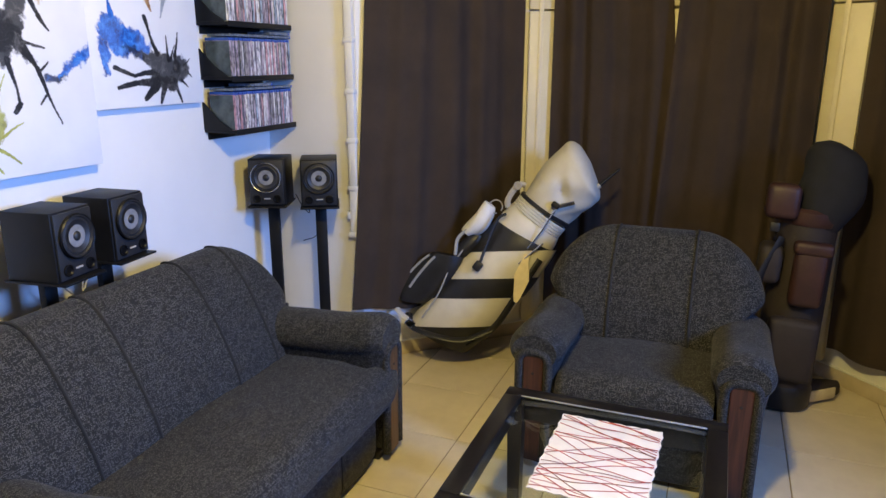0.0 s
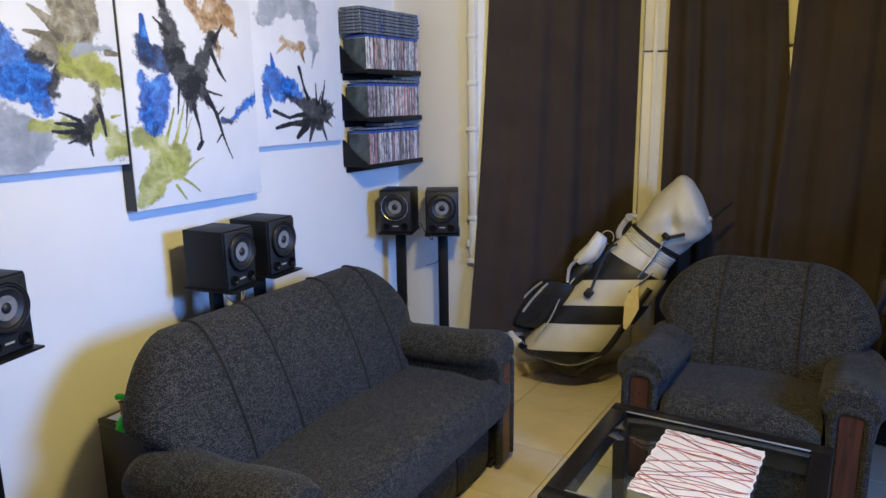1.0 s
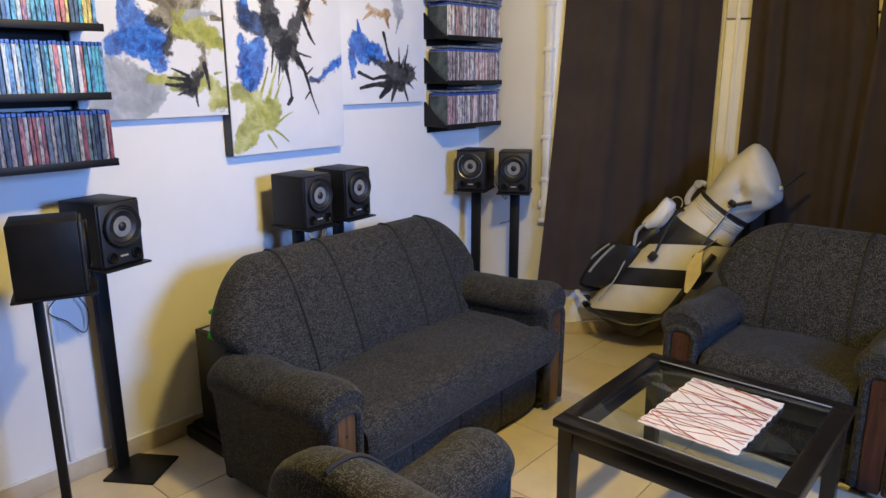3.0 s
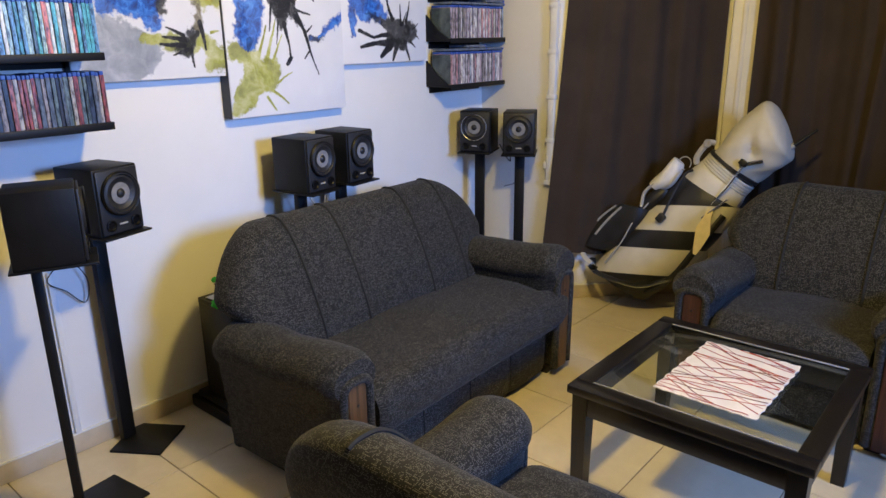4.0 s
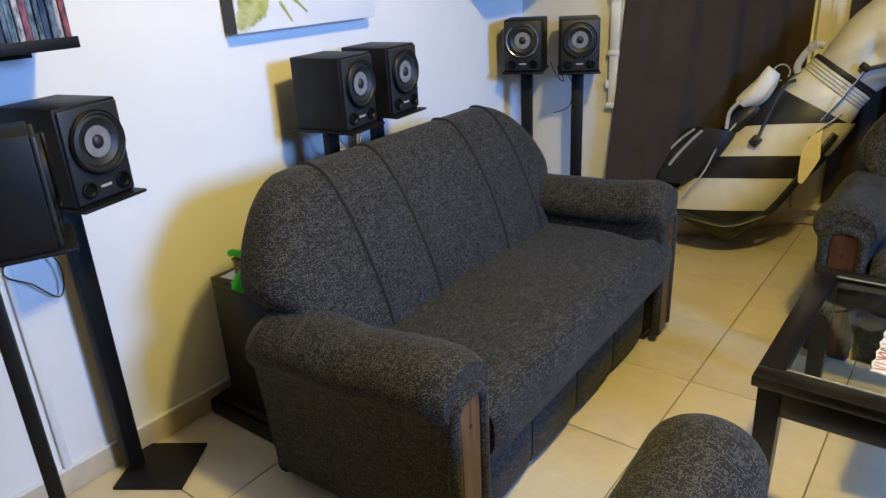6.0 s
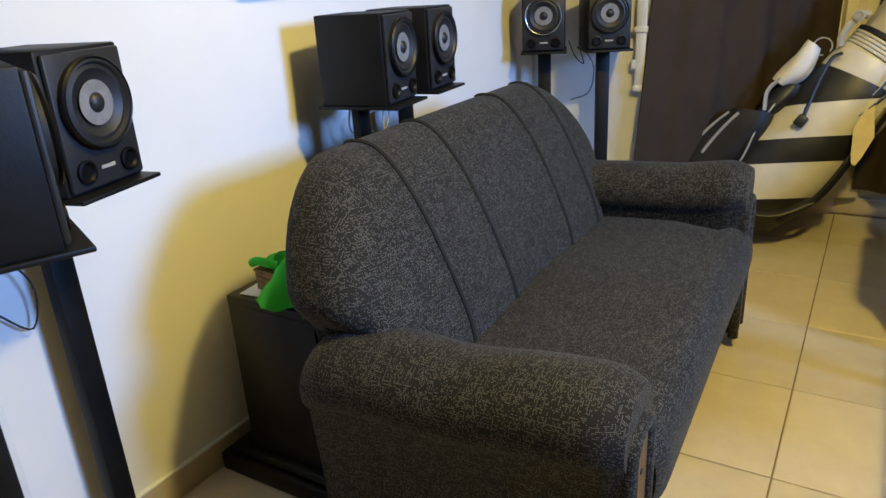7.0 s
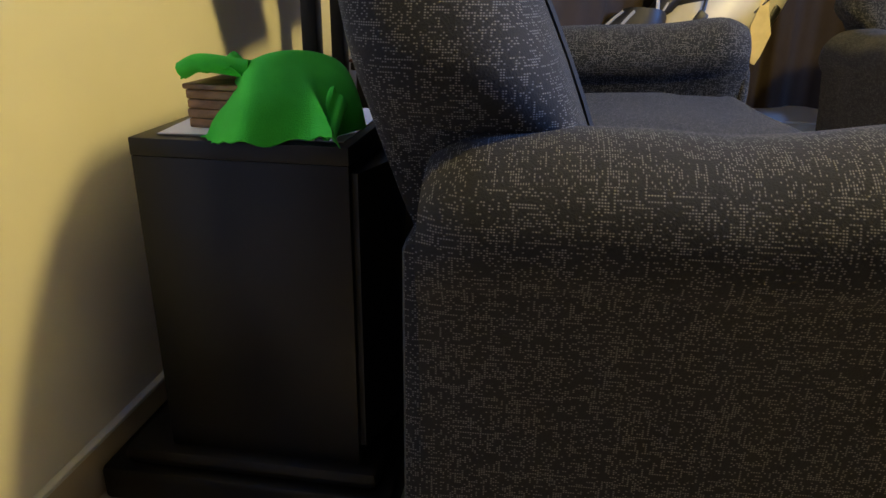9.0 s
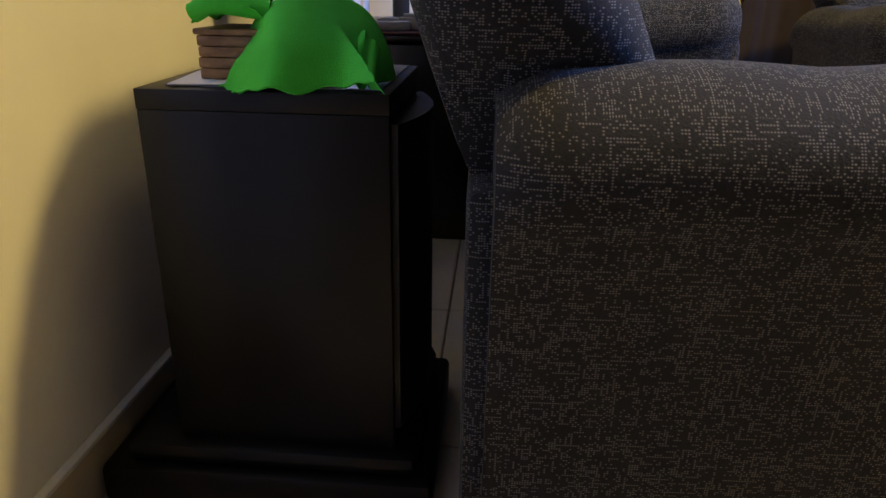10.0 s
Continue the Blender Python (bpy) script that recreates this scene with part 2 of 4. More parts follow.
M_CASEDARK = plain("smoky_case_side", (0.02, 0.03, 0.04), (0.10, 0.13, 0.14), 14, 0.2)
M_GREEN = plain("bright_green_fleece", (0.03, 0.46, 0.022), (0.055, 0.60, 0.045), 14, 0.95, 600, 0.7)
M_WICKER = wood("brown_stacked_wood", (0.12, 0.06, 0.025), (0.30, 0.17, 0.08), (30, 30, 90), 0.6)
M_PAPER = plain("white_paper", (0.70, 0.70, 0.70), (0.78, 0.78, 0.78), 10, 0.6)
M_SILVER = plain("grey_glossy_card", (0.20, 0.21, 0.22), (0.32, 0.33, 0.34), 8, 0.2)
M_MAT = plain("white_place_mat", (0.66, 0.62, 0.58), (0.74, 0.70, 0.66), 20, 0.85, 500, 0.4)
M_REDLINE = plain("red_print", (0.32, 0.035, 0.025), (0.46, 0.07, 0.05), 20, 0.7)
M_BROWNLINE = plain("brown_print", (0.16, 0.05, 0.035), (0.24, 0.10, 0.07), 20, 0.7)
M_GLASS = clear("table_glass", (0.93, 0.97, 0.95))
M_PANE = clear("window_glass", (0.9, 0.95, 0.95))
M_REDLEATHER = plain("worn_red_leather", (0.026, 0.010, 0.008), (0.050, 0.019, 0.014), 10, 0.5, 200, 0.3)
M_DARKNYLON = plain("dark_brown_nylon", (0.020, 0.014, 0.014), (0.034, 0.026, 0.024), 10, 0.7, 300, 0.3)
M_NAVY = plain("navy_black_knit", (0.008, 0.009, 0.014), (0.014, 0.015, 0.022), 20, 0.95, 300, 0.5)
M_CLOTH = plain("red_brown_cloth", (0.08, 0.03, 0.02), (0.14, 0.055, 0.04), 20, 0.9, 300, 0.4)
M_BULB = lit("warm_bulb_glass", (1.0, 0.72, 0.30), 8.0)


# ---- building helpers ----
def mesh_of(name, bm, materials, smooth=True):
    me = bpy.data.meshes.new(name)
    bmesh.ops.recalc_face_normals(bm, faces=bm.faces)
    bm.to_mesh(me)
    bm.free()
    for m in materials if isinstance(materials, (list, tuple)) else [materials]:
        me.materials.append(m)
    if smooth:
        me.shade_smooth()
        me.set_sharp_from_angle(angle=radians(40))
    return me


def part(name, bm, material, parent, label=""):
    ob = new(name, mesh_of(name, bm, material))
    ob.parent = parent
    return tagged(ob, label)


def thing(name, label, category, m=None, group="", kind="", bm=None, material=None):
    ob = new(name, mesh_of(name, bm, material) if bm else None)
    if m is not None:
        ob.matrix_basis = m
    return tagged(ob, label, category, group, kind)


def box(x0, x1, y0, y1, z0, z1, bevel=0.0, seg=2, bm=None):
    """A box, its edges rounded by bevel; into bm, if given."""
    b = bmesh.new()
    r = bmesh.ops.create_cube(b, size=1)
    bmesh.ops.scale(b, vec=(x1 - x0, y1 - y0, z1 - z0), verts=r["verts"])
    bmesh.ops.translate(b, vec=((x0 + x1) / 2, (y0 + y1) / 2, (z0 + z1) / 2), verts=r["verts"])
    if bevel:
        bmesh.ops.bevel(b, geom=list(b.edges), offset=bevel, segments=seg, profile=0.5, affect="EDGES")
    return merge(bm, b)


def merge(bm, b, m=None):
    if m is not None:
        b.transform(m)
    if bm is None:
        return b
    me = bpy.data.meshes.new("tmp")
    b.to_mesh(me)
    b.free()
    bm.from_mesh(me)
    bpy.data.meshes.remove(me)
    return bm


def loft(rings, closed=True, caps=True, bm=None):
    """A skin over rings of points, each ring with the same count."""
    bm = bm or bmesh.new()
    vs = [[bm.verts.new(p) for p in ring] for ring in rings]
    n = len(vs[0])
    for a, b in zip(vs, vs[1:]):
        for i in range(n if closed else n - 1):
            j = (i + 1) % n
            bm.faces.new((a[i], a[j], b[j], b[i]))
    if caps and closed:
        bm.faces.new(vs[0][::-1])
        bm.faces.new(vs[-1])
    return bm


def tube(points, radius, n=8, bm=None, flat=1.0):
    """A round rod along points; radius a number or one for each point."""
    pts = [Vector(p) for p in points]
    rad = radius if isinstance(radius, (list, tuple)) else [radius] * len(pts)
    rings, side = [], None
    for i, p in enumerate(pts):
        d = (pts[min(i + 1, len(pts) - 1)] - pts[max(i - 1, 0)]).normalized()
        if side is None:
            side = d.orthogonal().normalized()
        side = (side - d * side.dot(d)).normalized()
        up = d.cross(side)
        rings.append([p + (side * math.cos(a) + up * math.sin(a) * flat) * rad[i] for a in (2 * math.pi * k / n for k in range(n))])
    return loft(rings, bm=bm)


def curve(points, n=24):
    """A smooth line through points."""
    p = [Vector(q) for q in points]
    p = [2 * p[0] - p[1]] + p + [2 * p[-1] - p[-2]]
    out = []
    steps = max(2, n // (len(p) - 3))
    for i in range(1, len(p) - 2):
        a, b, c, d = p[i - 1:i + 3]
        for k in range(steps):
            t = k / steps
            out.append(0.5 * (2 * b + (c - a) * t + (2 * a - 5 * b + 4 * c - d) * t * t + (3 * b - a - 3 * c + d) * t ** 3))
    return out + [p[-2]]


def lathe(profile, n=24, bm=None, cap=True):
    """Rings of (radius, height) turned about z."""
    return loft([[(r * math.cos(2 * math.pi * k / n), r * math.sin(2 * math.pi * k / n), z) for k in range(n)] for r, z in profile], bm=bm, caps=cap)


def se(c, p):
    return math.copysign(abs(c) ** p, c)


# ---- the room ----
X0, XR, YN, YB = -0.02, 4.80, 4.44, -1.40     # painted wall, far right wall, window wall, wall behind
BAY = [(0.52, YN), (1.27, 5.22), (2.77, 5.22), (3.52, YN)]


def wall_run(name, a, b, thick, z0, z1, label="", m=M_WALL):
    """A wall between two plan points, its room face on that line and its thickness to the left of a->b."""
    a, b = Vector((*a, 0)), Vector((*b, 0))
    d = (b - a).normalized()
    n = Vector((-d.y, d.x, 0)) * thick
    bm = bmesh.new()
    low = [bm.verts.new(p + Vector((0, 0, z0))) for p in (a, b, b + n, a + n)]
    top = [bm.verts.new(p + Vector((0, 0, z1))) for p in (a, b, b + n, a + n)]
    for i in range(4):
        j = (i + 1) % 4
        bm.faces.new((low[i], low[j], top[j], top[i]))
    bm.faces.new(low[::-1])
    bm.faces.new(top)
    return thing(name, label or "plain white painted plaster wall", "wall", kind="structure", bm=bm, material=m)


wall_run("wall_west", (X0, YB), (X0, YN + 0.15), 0.15, -0.05, CEIL, "white painted wall behind the sofa, with paintings and racks")
wall_run("wall_north", (X0, YN), BAY[0], 0.15, -0.05, CEIL)
wall_run("wall_bay_left", BAY[0], BAY[1], 0.15, -0.05, CEIL)
wall_run("wall_bay_back", BAY[1], BAY[2], 0.15, -0.05, CEIL)
wall_run("wall_bay_right", BAY[2], BAY[3], 0.15, -0.05, CEIL)
# unseen walls that close the room, darkened to keep the fill light low
wall_run("wall_north_right", BAY[3], (XR, YN), 0.15, -0.05, CEIL, "plain unseen wall, coloured dark to cut bounced light", M_DIM)
wall_run("wall_south", (XR, YB), (X0, YB), 0.15, -0.05, CEIL, "plain unseen wall, coloured dark to cut bounced light", M_DIM)
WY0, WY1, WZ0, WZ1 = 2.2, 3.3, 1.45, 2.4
wall_run("wall_east", (XR, YN + 0.15), (XR, WY1), 0.15, -0.05, CEIL, "plain unseen wall, coloured dark to cut bounced light", M_DIM)
wall_run("wall_east_near", (XR, WY0), (XR, YB), 0.15, -0.05, CEIL, "plain unseen wall, coloured dark to cut bounced light", M_DIM)
wall_run("wall_east_sill", (XR, WY1), (XR, WY0), 0.15, -0.05, WZ0, "plain unseen wall, coloured dark to cut bounced light", M_DIM)
wall_run("wall_east_head", (XR, WY1), (XR, WY0), 0.15, WZ1, CEIL, "plain unseen wall, coloured dark to cut bounced light", M_DIM)
win = thing("window_1", "white framed window letting in blue daylight", "window", kind="structure")
for y0, y1, z0, z1 in ((WY0, WY1, WZ0, WZ0 + 0.05), (WY0, WY1, WZ1 - 0.05, WZ1), (WY0, WY0 + 0.05, WZ0 + 0.05, WZ1 - 0.05), (WY1 - 0.05, WY1, WZ0 + 0.05, WZ1 - 0.05)):
    part("window_frame", box(XR + 0.03, XR + 0.09, y0, y1, z0, z1, 0.004), M_PVC, win)
pane = part("pane", box(XR + 0.055, XR + 0.061, WY0 + 0.05, WY1 - 0.05, WZ0 + 0.05, WZ1 - 0.05), M_PANE, win)
pane.visible_shadow = False
# out of view; its grey holds down the fill in the shadows
thing("ceiling", "plain white ceiling out of view, greyed to weaken bounced light", "ceiling", kind="structure", bm=box(X0 - 0.15, XR + 0.15, YB - 0.15, 5.5, CEIL, CEIL + 0.1), material=M_CEIL)

# a bare bulb in a holder, under the ceiling
bulb = thing("ceiling_lamp", "warm light bulb in a holder on the ceiling", "lamp", pose(LAMP[0], LAMP[1], CEIL))
part("holder", lathe([(0.05, 0.0), (0.05, -0.015), (0.022, -0.03), (0.02, -0.075)], 20), M_PVC, bulb)
glow = part("bulb", lathe([(0.012, -0.07), (0.028, -0.10), (0.034, -0.125), (0.026, -0.15), (0.008, -0.163)], 16), M_BULB, bulb)
glow.visible_shadow = False

# white trunking beside the curtain, in lengths with couplings
duct = thing("trunking", "white plastic cable trunking beside the window curtain", "pipe")
for k in range(8):
    z = 0.72 + k * 0.245
    part("length", box(0.472, 0.515, YN - 0.03, YN - 0.002, z + 0.006, z + 0.239, 0.004), M_PVC, duct)
    part("coupling", box(0.466, 0.521, YN - 0.036, YN - 0.001, z - 0.012, z + 0.012, 0.003), M_PVC, duct)
part("end_clip", box(0.455, 0.475, YN - 0.03, YN - 0.002, 0.80, 0.84, 0.004), M_PVC, duct)
wire = thing("cable_cover", "thin white cable cover on the wall behind speaker stands", "cable cover")
part("strip", box(X0 + 0.001, X0 + 0.014, 1.845, 1.867, 0.085, 0.74, 0.003), M_PVC, wire)

# cream posts and rails of the bay windows behind the curtains
for i, (px, py, turn) in enumerate(((1.27, 5.2, 22), (2.77, 5.2, -22))):
    post = thing("window_post", "cream painted window post between dark curtains", "window post", pose(px, py, 0, 0, 0, turn), group="window posts", kind="structure")
    part("lower_length", box(-0.085, 0.085, -0.075, 0.03, 0.1, 1.858, 0.006), M_CREAM, post)
    part("upper_length", box(-0.085, 0.085, -0.075, 0.03, 1.866, CEIL - 0.004, 0.006), M_CREAM, post)
    part("bead", box(-0.035, -0.01, -0.083, -0.0755, 0.1, CEIL - 0.01, 0.003), M_CREAM, post)
mull = thing("window_mullion", "cream window mullion showing between two curtains", "window post", pose(1.95, 5.22, 0), kind="structure")
part("lower_length", box(-0.05, 0.05, -0.05, -0.002, 0.1, 1.855, 0.005), M_CREAM, mull)
part("upper_length", box(-0.05, 0.05, -0.05, -0.002, 1.869, CEIL - 0.004, 0.005), M_CREAM, mull)


def curtain(name, a, b, z0, folds, seed, amp=0.04, flare=0.0, spread=0.0):
    """Hanging cloth from a to b on plan, in broad uneven folds. flare: how far its far edge draws back at the top; spread: how far its near edge swings out at the foot."""
    rnd = random.Random(seed)
    a, b = Vector((*a, 0)), Vector((*b, 0))
    d = b - a
    nrm = Vector((d.y, -d.x, 0)).normalized()
    ph = [rnd.uniform(0, 6.28) for _ in range(6)]
    cols, rows = 80, 18
    def at(i, j, off):
        s, t = i / cols, j / rows
        z = z0 + (CEIL - 0.02 - z0) * t
        w = s + 0.03 * math.sin(2.2 * t + ph[0] + 4 * s) * (1 - t)
        dep = 0.5 * math.sin(w * folds * 6.283 + ph[1] + 1.6 * math.sin(w * 7 + ph[2])) + 0.3 * math.sin(w * folds * 2.7 + ph[3]) + 0.16 * math.sin(w * folds * 15 + ph[4]) * (0.4 + 0.6 * math.sin(w * 5 + ph[5]) ** 2)
        stretch = s * (1 - flare * max(0.0, t - 0.54) / 0.46) - spread * (1 - s) * (1 - t) ** 1.5
        p = a + d * stretch + nrm * (amp * dep * (0.6 + 0.4 * (1 - t)) + off)
        return (p.x, p.y, z + 0.012 * math.sin(s * 7 + ph[0]) * (1 - t))
    rings = []
    for j in range(rows + 1):
        rings.append([at(i, j, 0.004) for i in range(cols + 1)] + [at(i, j, -0.004) for i in range(cols, -1, -1)])
    return thing(name, "dark brown heavy curtain hanging in soft folds", "curtain", group="window curtains", bm=loft(rings), material=M_CURT)


curtain("curtain", (0.605, 4.455), (1.20, 5.075), 0.30, 3.4, 3, spread=0.16)
curtain("curtain", (1.345, 5.125), (1.985, 5.125), 0.16, 3.2, 5, flare=0.17)
curtain("curtain", (1.995, 5.085), (2.645, 5.085), 0.16, 3.6, 8, spread=0.13)
curtain("curtain", (2.83, 5.04), (3.50, 4.37), 0.20, 3.3, 11)


# ---- sofa and armchairs ----
def seat_unit(name, label, category, width, seams, m, group="", top=0.875, shoulder=0.22, reach=0.0):
    """Upholstered seat with rolled arms. Front at y = 0 looking to -y; x across; origin on the floor."""
    hw = width / 2
    ob = thing(name, label, category, m, group)
    arm_w = 0.20
    low, lean = 0.34, 0.43
    hb = hw - (0.018 if reach else 0.008)

    def height(u):
        e = max(0.0, hb - abs(u)) / shoulder
        p, q = (1.7, 0.75) if reach and u < 0 else (2.0, 0.5)
        return top if e >= 1 else 0.56 + (top - 0.56) * (1 - (1 - e) ** p) ** q

    def back_ring(u, n=40):
        zt = height(u)
        e = min(1.0, max(0.0, hb - abs(u)) / 0.15)
        puff = math.sqrt(max(0.0, 1 - (1 - e) ** 2))
        thick = 0.42 + 0.58 * puff
        zc, hh = (zt + low) / 2, (zt - low) / 2
        pts = []
        for k in range(n):
            a = 2 * math.pi * k / n
            z = zc + hh * se(math.sin(a), 0.62)
            f = min(1, max(0, (z - low) / (top - low)))
            th = (0.225 - 0.045 * f) * thick
            v = 0.482 - 0.022 * f + 0.5 * th * se(math.cos(a), 0.75) + lean * (z - low)
            # the foot of the cushion tucks in between the arms
            g = min(1, max(0, (0.64 - z) / 0.13))
            w = abs(u) - (3 - 2 * g) * g * g * max(0.0, abs(u) - (hw - arm_w + 0.085))
            if math.cos(a) < 0:
                v -= 0.014 * math.sin(math.pi * f) * puff - 0.004 * math.sin(9 * u + 3 * z)
            pts.append((math.copysign(w, u) + 0.38 * reach * max(0.0, u / hb) ** 2, v, z))
        return pts
    us = [-hb + 0.002] + [-hb + 2 * hb * (0.5 - 0.5 * math.cos(math.pi * k / 56)) for k in range(1, 56)] + [hb - 0.002]
    back = part("backrest", loft([back_ring(u) for u in us]), M_FAB, ob)
    for u in seams:
        ring = back_ring(u, 80)
        run = [(p[0] + 0.004 * math.sin(7 * p[2]), p[1] - 0.0012, p[2] + 0.0012) for p in ring[16:56] if p[2] > 0.40]
        part("seam", tube(run, 0.0062, 6), M_SEAM, back)
    # seat cushion: a soft slab with a full rounded front
    cw = hw - arm_w + 0.016
    rings = []
    for k in range(33):
        u = -cw + 2 * cw * k / 32
        edge = max(0.0, abs(u) - (cw - 0.05)) / 0.05
        e = 1 - 0.16 * edge ** 2
        crown = 0.008 + 0.012 * math.cos(math.pi * u / (2 * cw)) + 0.003 * math.sin(11 * u + 1)
        prof = []
        for q in range(16):
            a = math.pi * (0.5 + q / 15)
            prof.append((0.034 + 0.098 * se(math.cos(a), 0.8) * e, 0.325 + 0.098 * se(math.sin(a), 0.8) * e + crown * (1 - q / 15)))
        out = reach * max(0.0, (u / cw - 0.55) / 0.45) ** 1.5
        pts = [(u + out * min(1.0, max(0.0, (0.03 - v) / 0.05)), v, z) for v, z in prof] + [(u, 0.50, 0.22), (u, 0.52, 0.24), (u, 0.54, 0.40), (u, 0.42, 0.414 + crown), (u, 0.30, 0.420 + crown), (u, 0.17, 0.424 + crown)]
        rings.append(pts)
    part("seat_cushion", loft(rings), M_FAB, ob)
    # apron in shallow sewn bays
    rings = []
    aw = hw - arm_w + 0.02
    bays = 4 if width > 1.2 else 2
    for k in range(49):
        u = -aw + 2 * aw * k / 48
        w = abs(math.sin(math.pi * bays * (u + aw) / (2 * aw)))
        f = 0.008 - 0.010 * w ** 0.4
        rings.append([(u, f + 0.010, 0.03), (u, f + 0.002, 0.06), (u, f, 0.15), (u, f + 0.004, 0.255), (u, 0.61, 0.255), (u, 0.61, 0.03)])
    part("apron", loft(rings), M_FAB, ob)
    for k in range(1, bays):
        u = -aw + 2 * aw * k / bays
        part("apron_seam", tube([(u, 0.016, 0.035), (u, 0.0075, 0.07), (u, 0.006, 0.15), (u, 0.009, 0.25)], 0.0034, 6), M_SEAM, ob)
    part("back_panel", box(-hw + 0.05, hw - 0.05, 0.585, 0.63, 0.03, 0.46, 0.012), M_FAB, ob)
    for s in (-1, 1):
        # arm: upright panel under a fat roll that overhangs it outside and in, sinking a little at the front
        rings = []
        for k in range(30):
            v = -0.034 + 0.640 * k / 29
            f = max(0.0, 1 - (v + 0.034) / 0.070)
            b = max(0.0, (v - 0.55) / 0.06)
            drop = 0.006 * f ** 2 + 0.024 * b ** 2
            r = 0.098 - 0.020 * f ** 2 - 0.010 * b ** 2
            zc = 0.510 - 0.030 * min(1.0, (v + 0.034) / 0.35) + (0.24 * reach if s > 0 else 0.0) - drop + 0.003 * math.sin(21 * v + s)
            ring = []
            for q in range(40):
                a = 2 * math.pi * q / 40
                c, d = math.cos(a), math.sin(a)
                if d > -0.62:
                    x, z = 1.15 * r * c, zc + 0.90 * r * d
                else:
                    g = (-0.62 - d) / 0.38
                    x = se(c, 0.35) * (0.079 - 0.004 * g) * (1 - 0.10 * f ** 2)
                    z = (zc - 0.57 * r) * (1 - g ** 0.7) + 0.03 * g ** 0.7
                ring.append((s * (hw - arm_w / 2 + 0.004 + x), v, max(0.03, z)))
            rings.append(ring)
        part("arm", loft(rings), M_FAB, ob)
        fx = s * (hw - arm_w / 2 + 0.004)
        face = bmesh.new()
        outline = [(-0.034, 0.0), (0.034, 0.0)] + [(0.040 * se(math.cos(math.pi * k / 12), 0.5), 0.425 + 0.030 * se(math.sin(math.pi * k / 12), 0.6)) for k in range(13)]
        loft([[(fx + x * g, v, 0.035 + z) for x, z in outline] for v, g in ((-0.0405, 0.93), (-0.038, 1.0), (-0.020, 1.0))], bm=face)
        hoop = [(fx - 0.058, -0.030, 0.04)] + [(fx - 0.058 * se(math.cos(math.pi * k / 14), 0.7), -0.033, 0.445 + 0.058 * se(math.sin(math.pi * k / 14), 0.7)) for k in range(15)] + [(fx + 0.058, -0.030, 0.04)]
        part("arm_welt", tube(hoop, 0.017, 10), M_FAB, ob)
        wood_m = M_REDWOOD if category == "armchair" else M_BROWNWOOD
        facing = part("arm_facing", face, wood_m, ob, "varnished wooden arm front")
        screw = lathe([(0.006, 0.0), (0.006, 0.0012), (0.004, 0.0020), (0.0005, 0.0021)], 12)
        screw.transform(Matrix.Translation((fx, -0.0404, 0.415)) @ Matrix.Rotation(radians(90), 4, "X"))
        part("screw_cap", screw, M_RUB, facing)
        for v in (0.03, 0.55):
            part("foot", box(s * (hw - 0.13) - 0.03, s * (hw - 0.13) + 0.03, v - 0.025, v + 0.03, 0.0, 0.034, 0.006), M_BLACKWOOD, ob)
    return ob


seat_unit("sofa", "charcoal woven two-seat sofa with rolled arms and brown wooden arm fronts", "sofa", 1.525, (-0.39, -0.145, 0.265, 0.50), pose(1.068, 2.965, 0, 0, 0, 91.6), shoulder=0.26, reach=0.11)
seat_unit("armchair", "charcoal woven armchair with reddish wooden arm fronts before dark curtains", "armchair", 0.95, (-0.17, 0.17), pose(2.015, 3.79, 0), "armchairs", 0.875, 0.30)
seat_unit("armchair", "charcoal woven armchair with its back to the open room", "armchair", 0.95, (-0.17, 0.17), pose(2.01, 2.37, 0, 0, 0, 180), "armchairs", 0.885, 0.30)


# ---- coffee table ----
TX0, TX1, TY0, TY1, TZ = 1.60, 2.35, 2.79, 3.55, 0.45
table = thing("coffee_table", "black wooden coffee table with an inset clear glass top", "table", pose((TX0 + TX1) / 2, (TY0 + TY1) / 2, 0))
hx, hy = (TX1 - TX0) / 2, (TY1 - TY0) / 2
RIM = 0.062
for x0, x1, y0, y1 in ((-hx, hx, -hy, -hy + RIM), (-hx, hx, hy - RIM, hy), (-hx, -hx + RIM, -hy + RIM, hy - RIM), (hx - RIM, hx, -hy + RIM, hy - RIM)):
    part("top_rail", box(x0, x1, y0, y1, TZ - 0.03, TZ, 0.005), M_BLACKWOOD, table)
for x0, x1, y0, y1 in ((-hx + 0.02, hx - 0.02, -hy + 0.018, -hy + 0.04), (-hx + 0.02, hx - 0.02, hy - 0.04, hy - 0.018), (-hx + 0.018, -hx + 0.04, -hy + 0.04, hy - 0.04), (hx - 0.04, hx - 0.018, -hy + 0.04, hy - 0.04)):
    part("apron", box(x0, x1, y0, y1, TZ - 0.105, TZ - 0.03, 0.004), M_BLACKWOOD, table)
for sx in (-1, 1):
    for sy in (-1, 1):
        cx, cy = sx * (hx - 0.042), sy * (hy - 0.042)
        part("leg", loft([[(cx + w * a, cy + w * c, z) for a, c in ((-1, -1), (1, -1), (1, 1), (-1, 1))] for z, w in ((0, 0.022), (0.30, 0.026), (TZ - 0.03, 0.027))]), M_BLACKWOOD, table)
glass = part("glass_top", box(-hx + RIM + 0.001, hx - RIM - 0.001, -hy + RIM + 0.001, hy - RIM - 0.001, TZ - 0.012, TZ - 0.004, 0.001), M_GLASS, table, "clear glass pane")
glass.visible_shadow = False
for y in (-hy + RIM, hy - RIM - 0.006):
    part("bead", box(-hx + RIM + 0.002, hx - RIM - 0.002, y, y + 0.006, TZ - 0.003, TZ + 0.002, 0.001), M_SILVER, table)

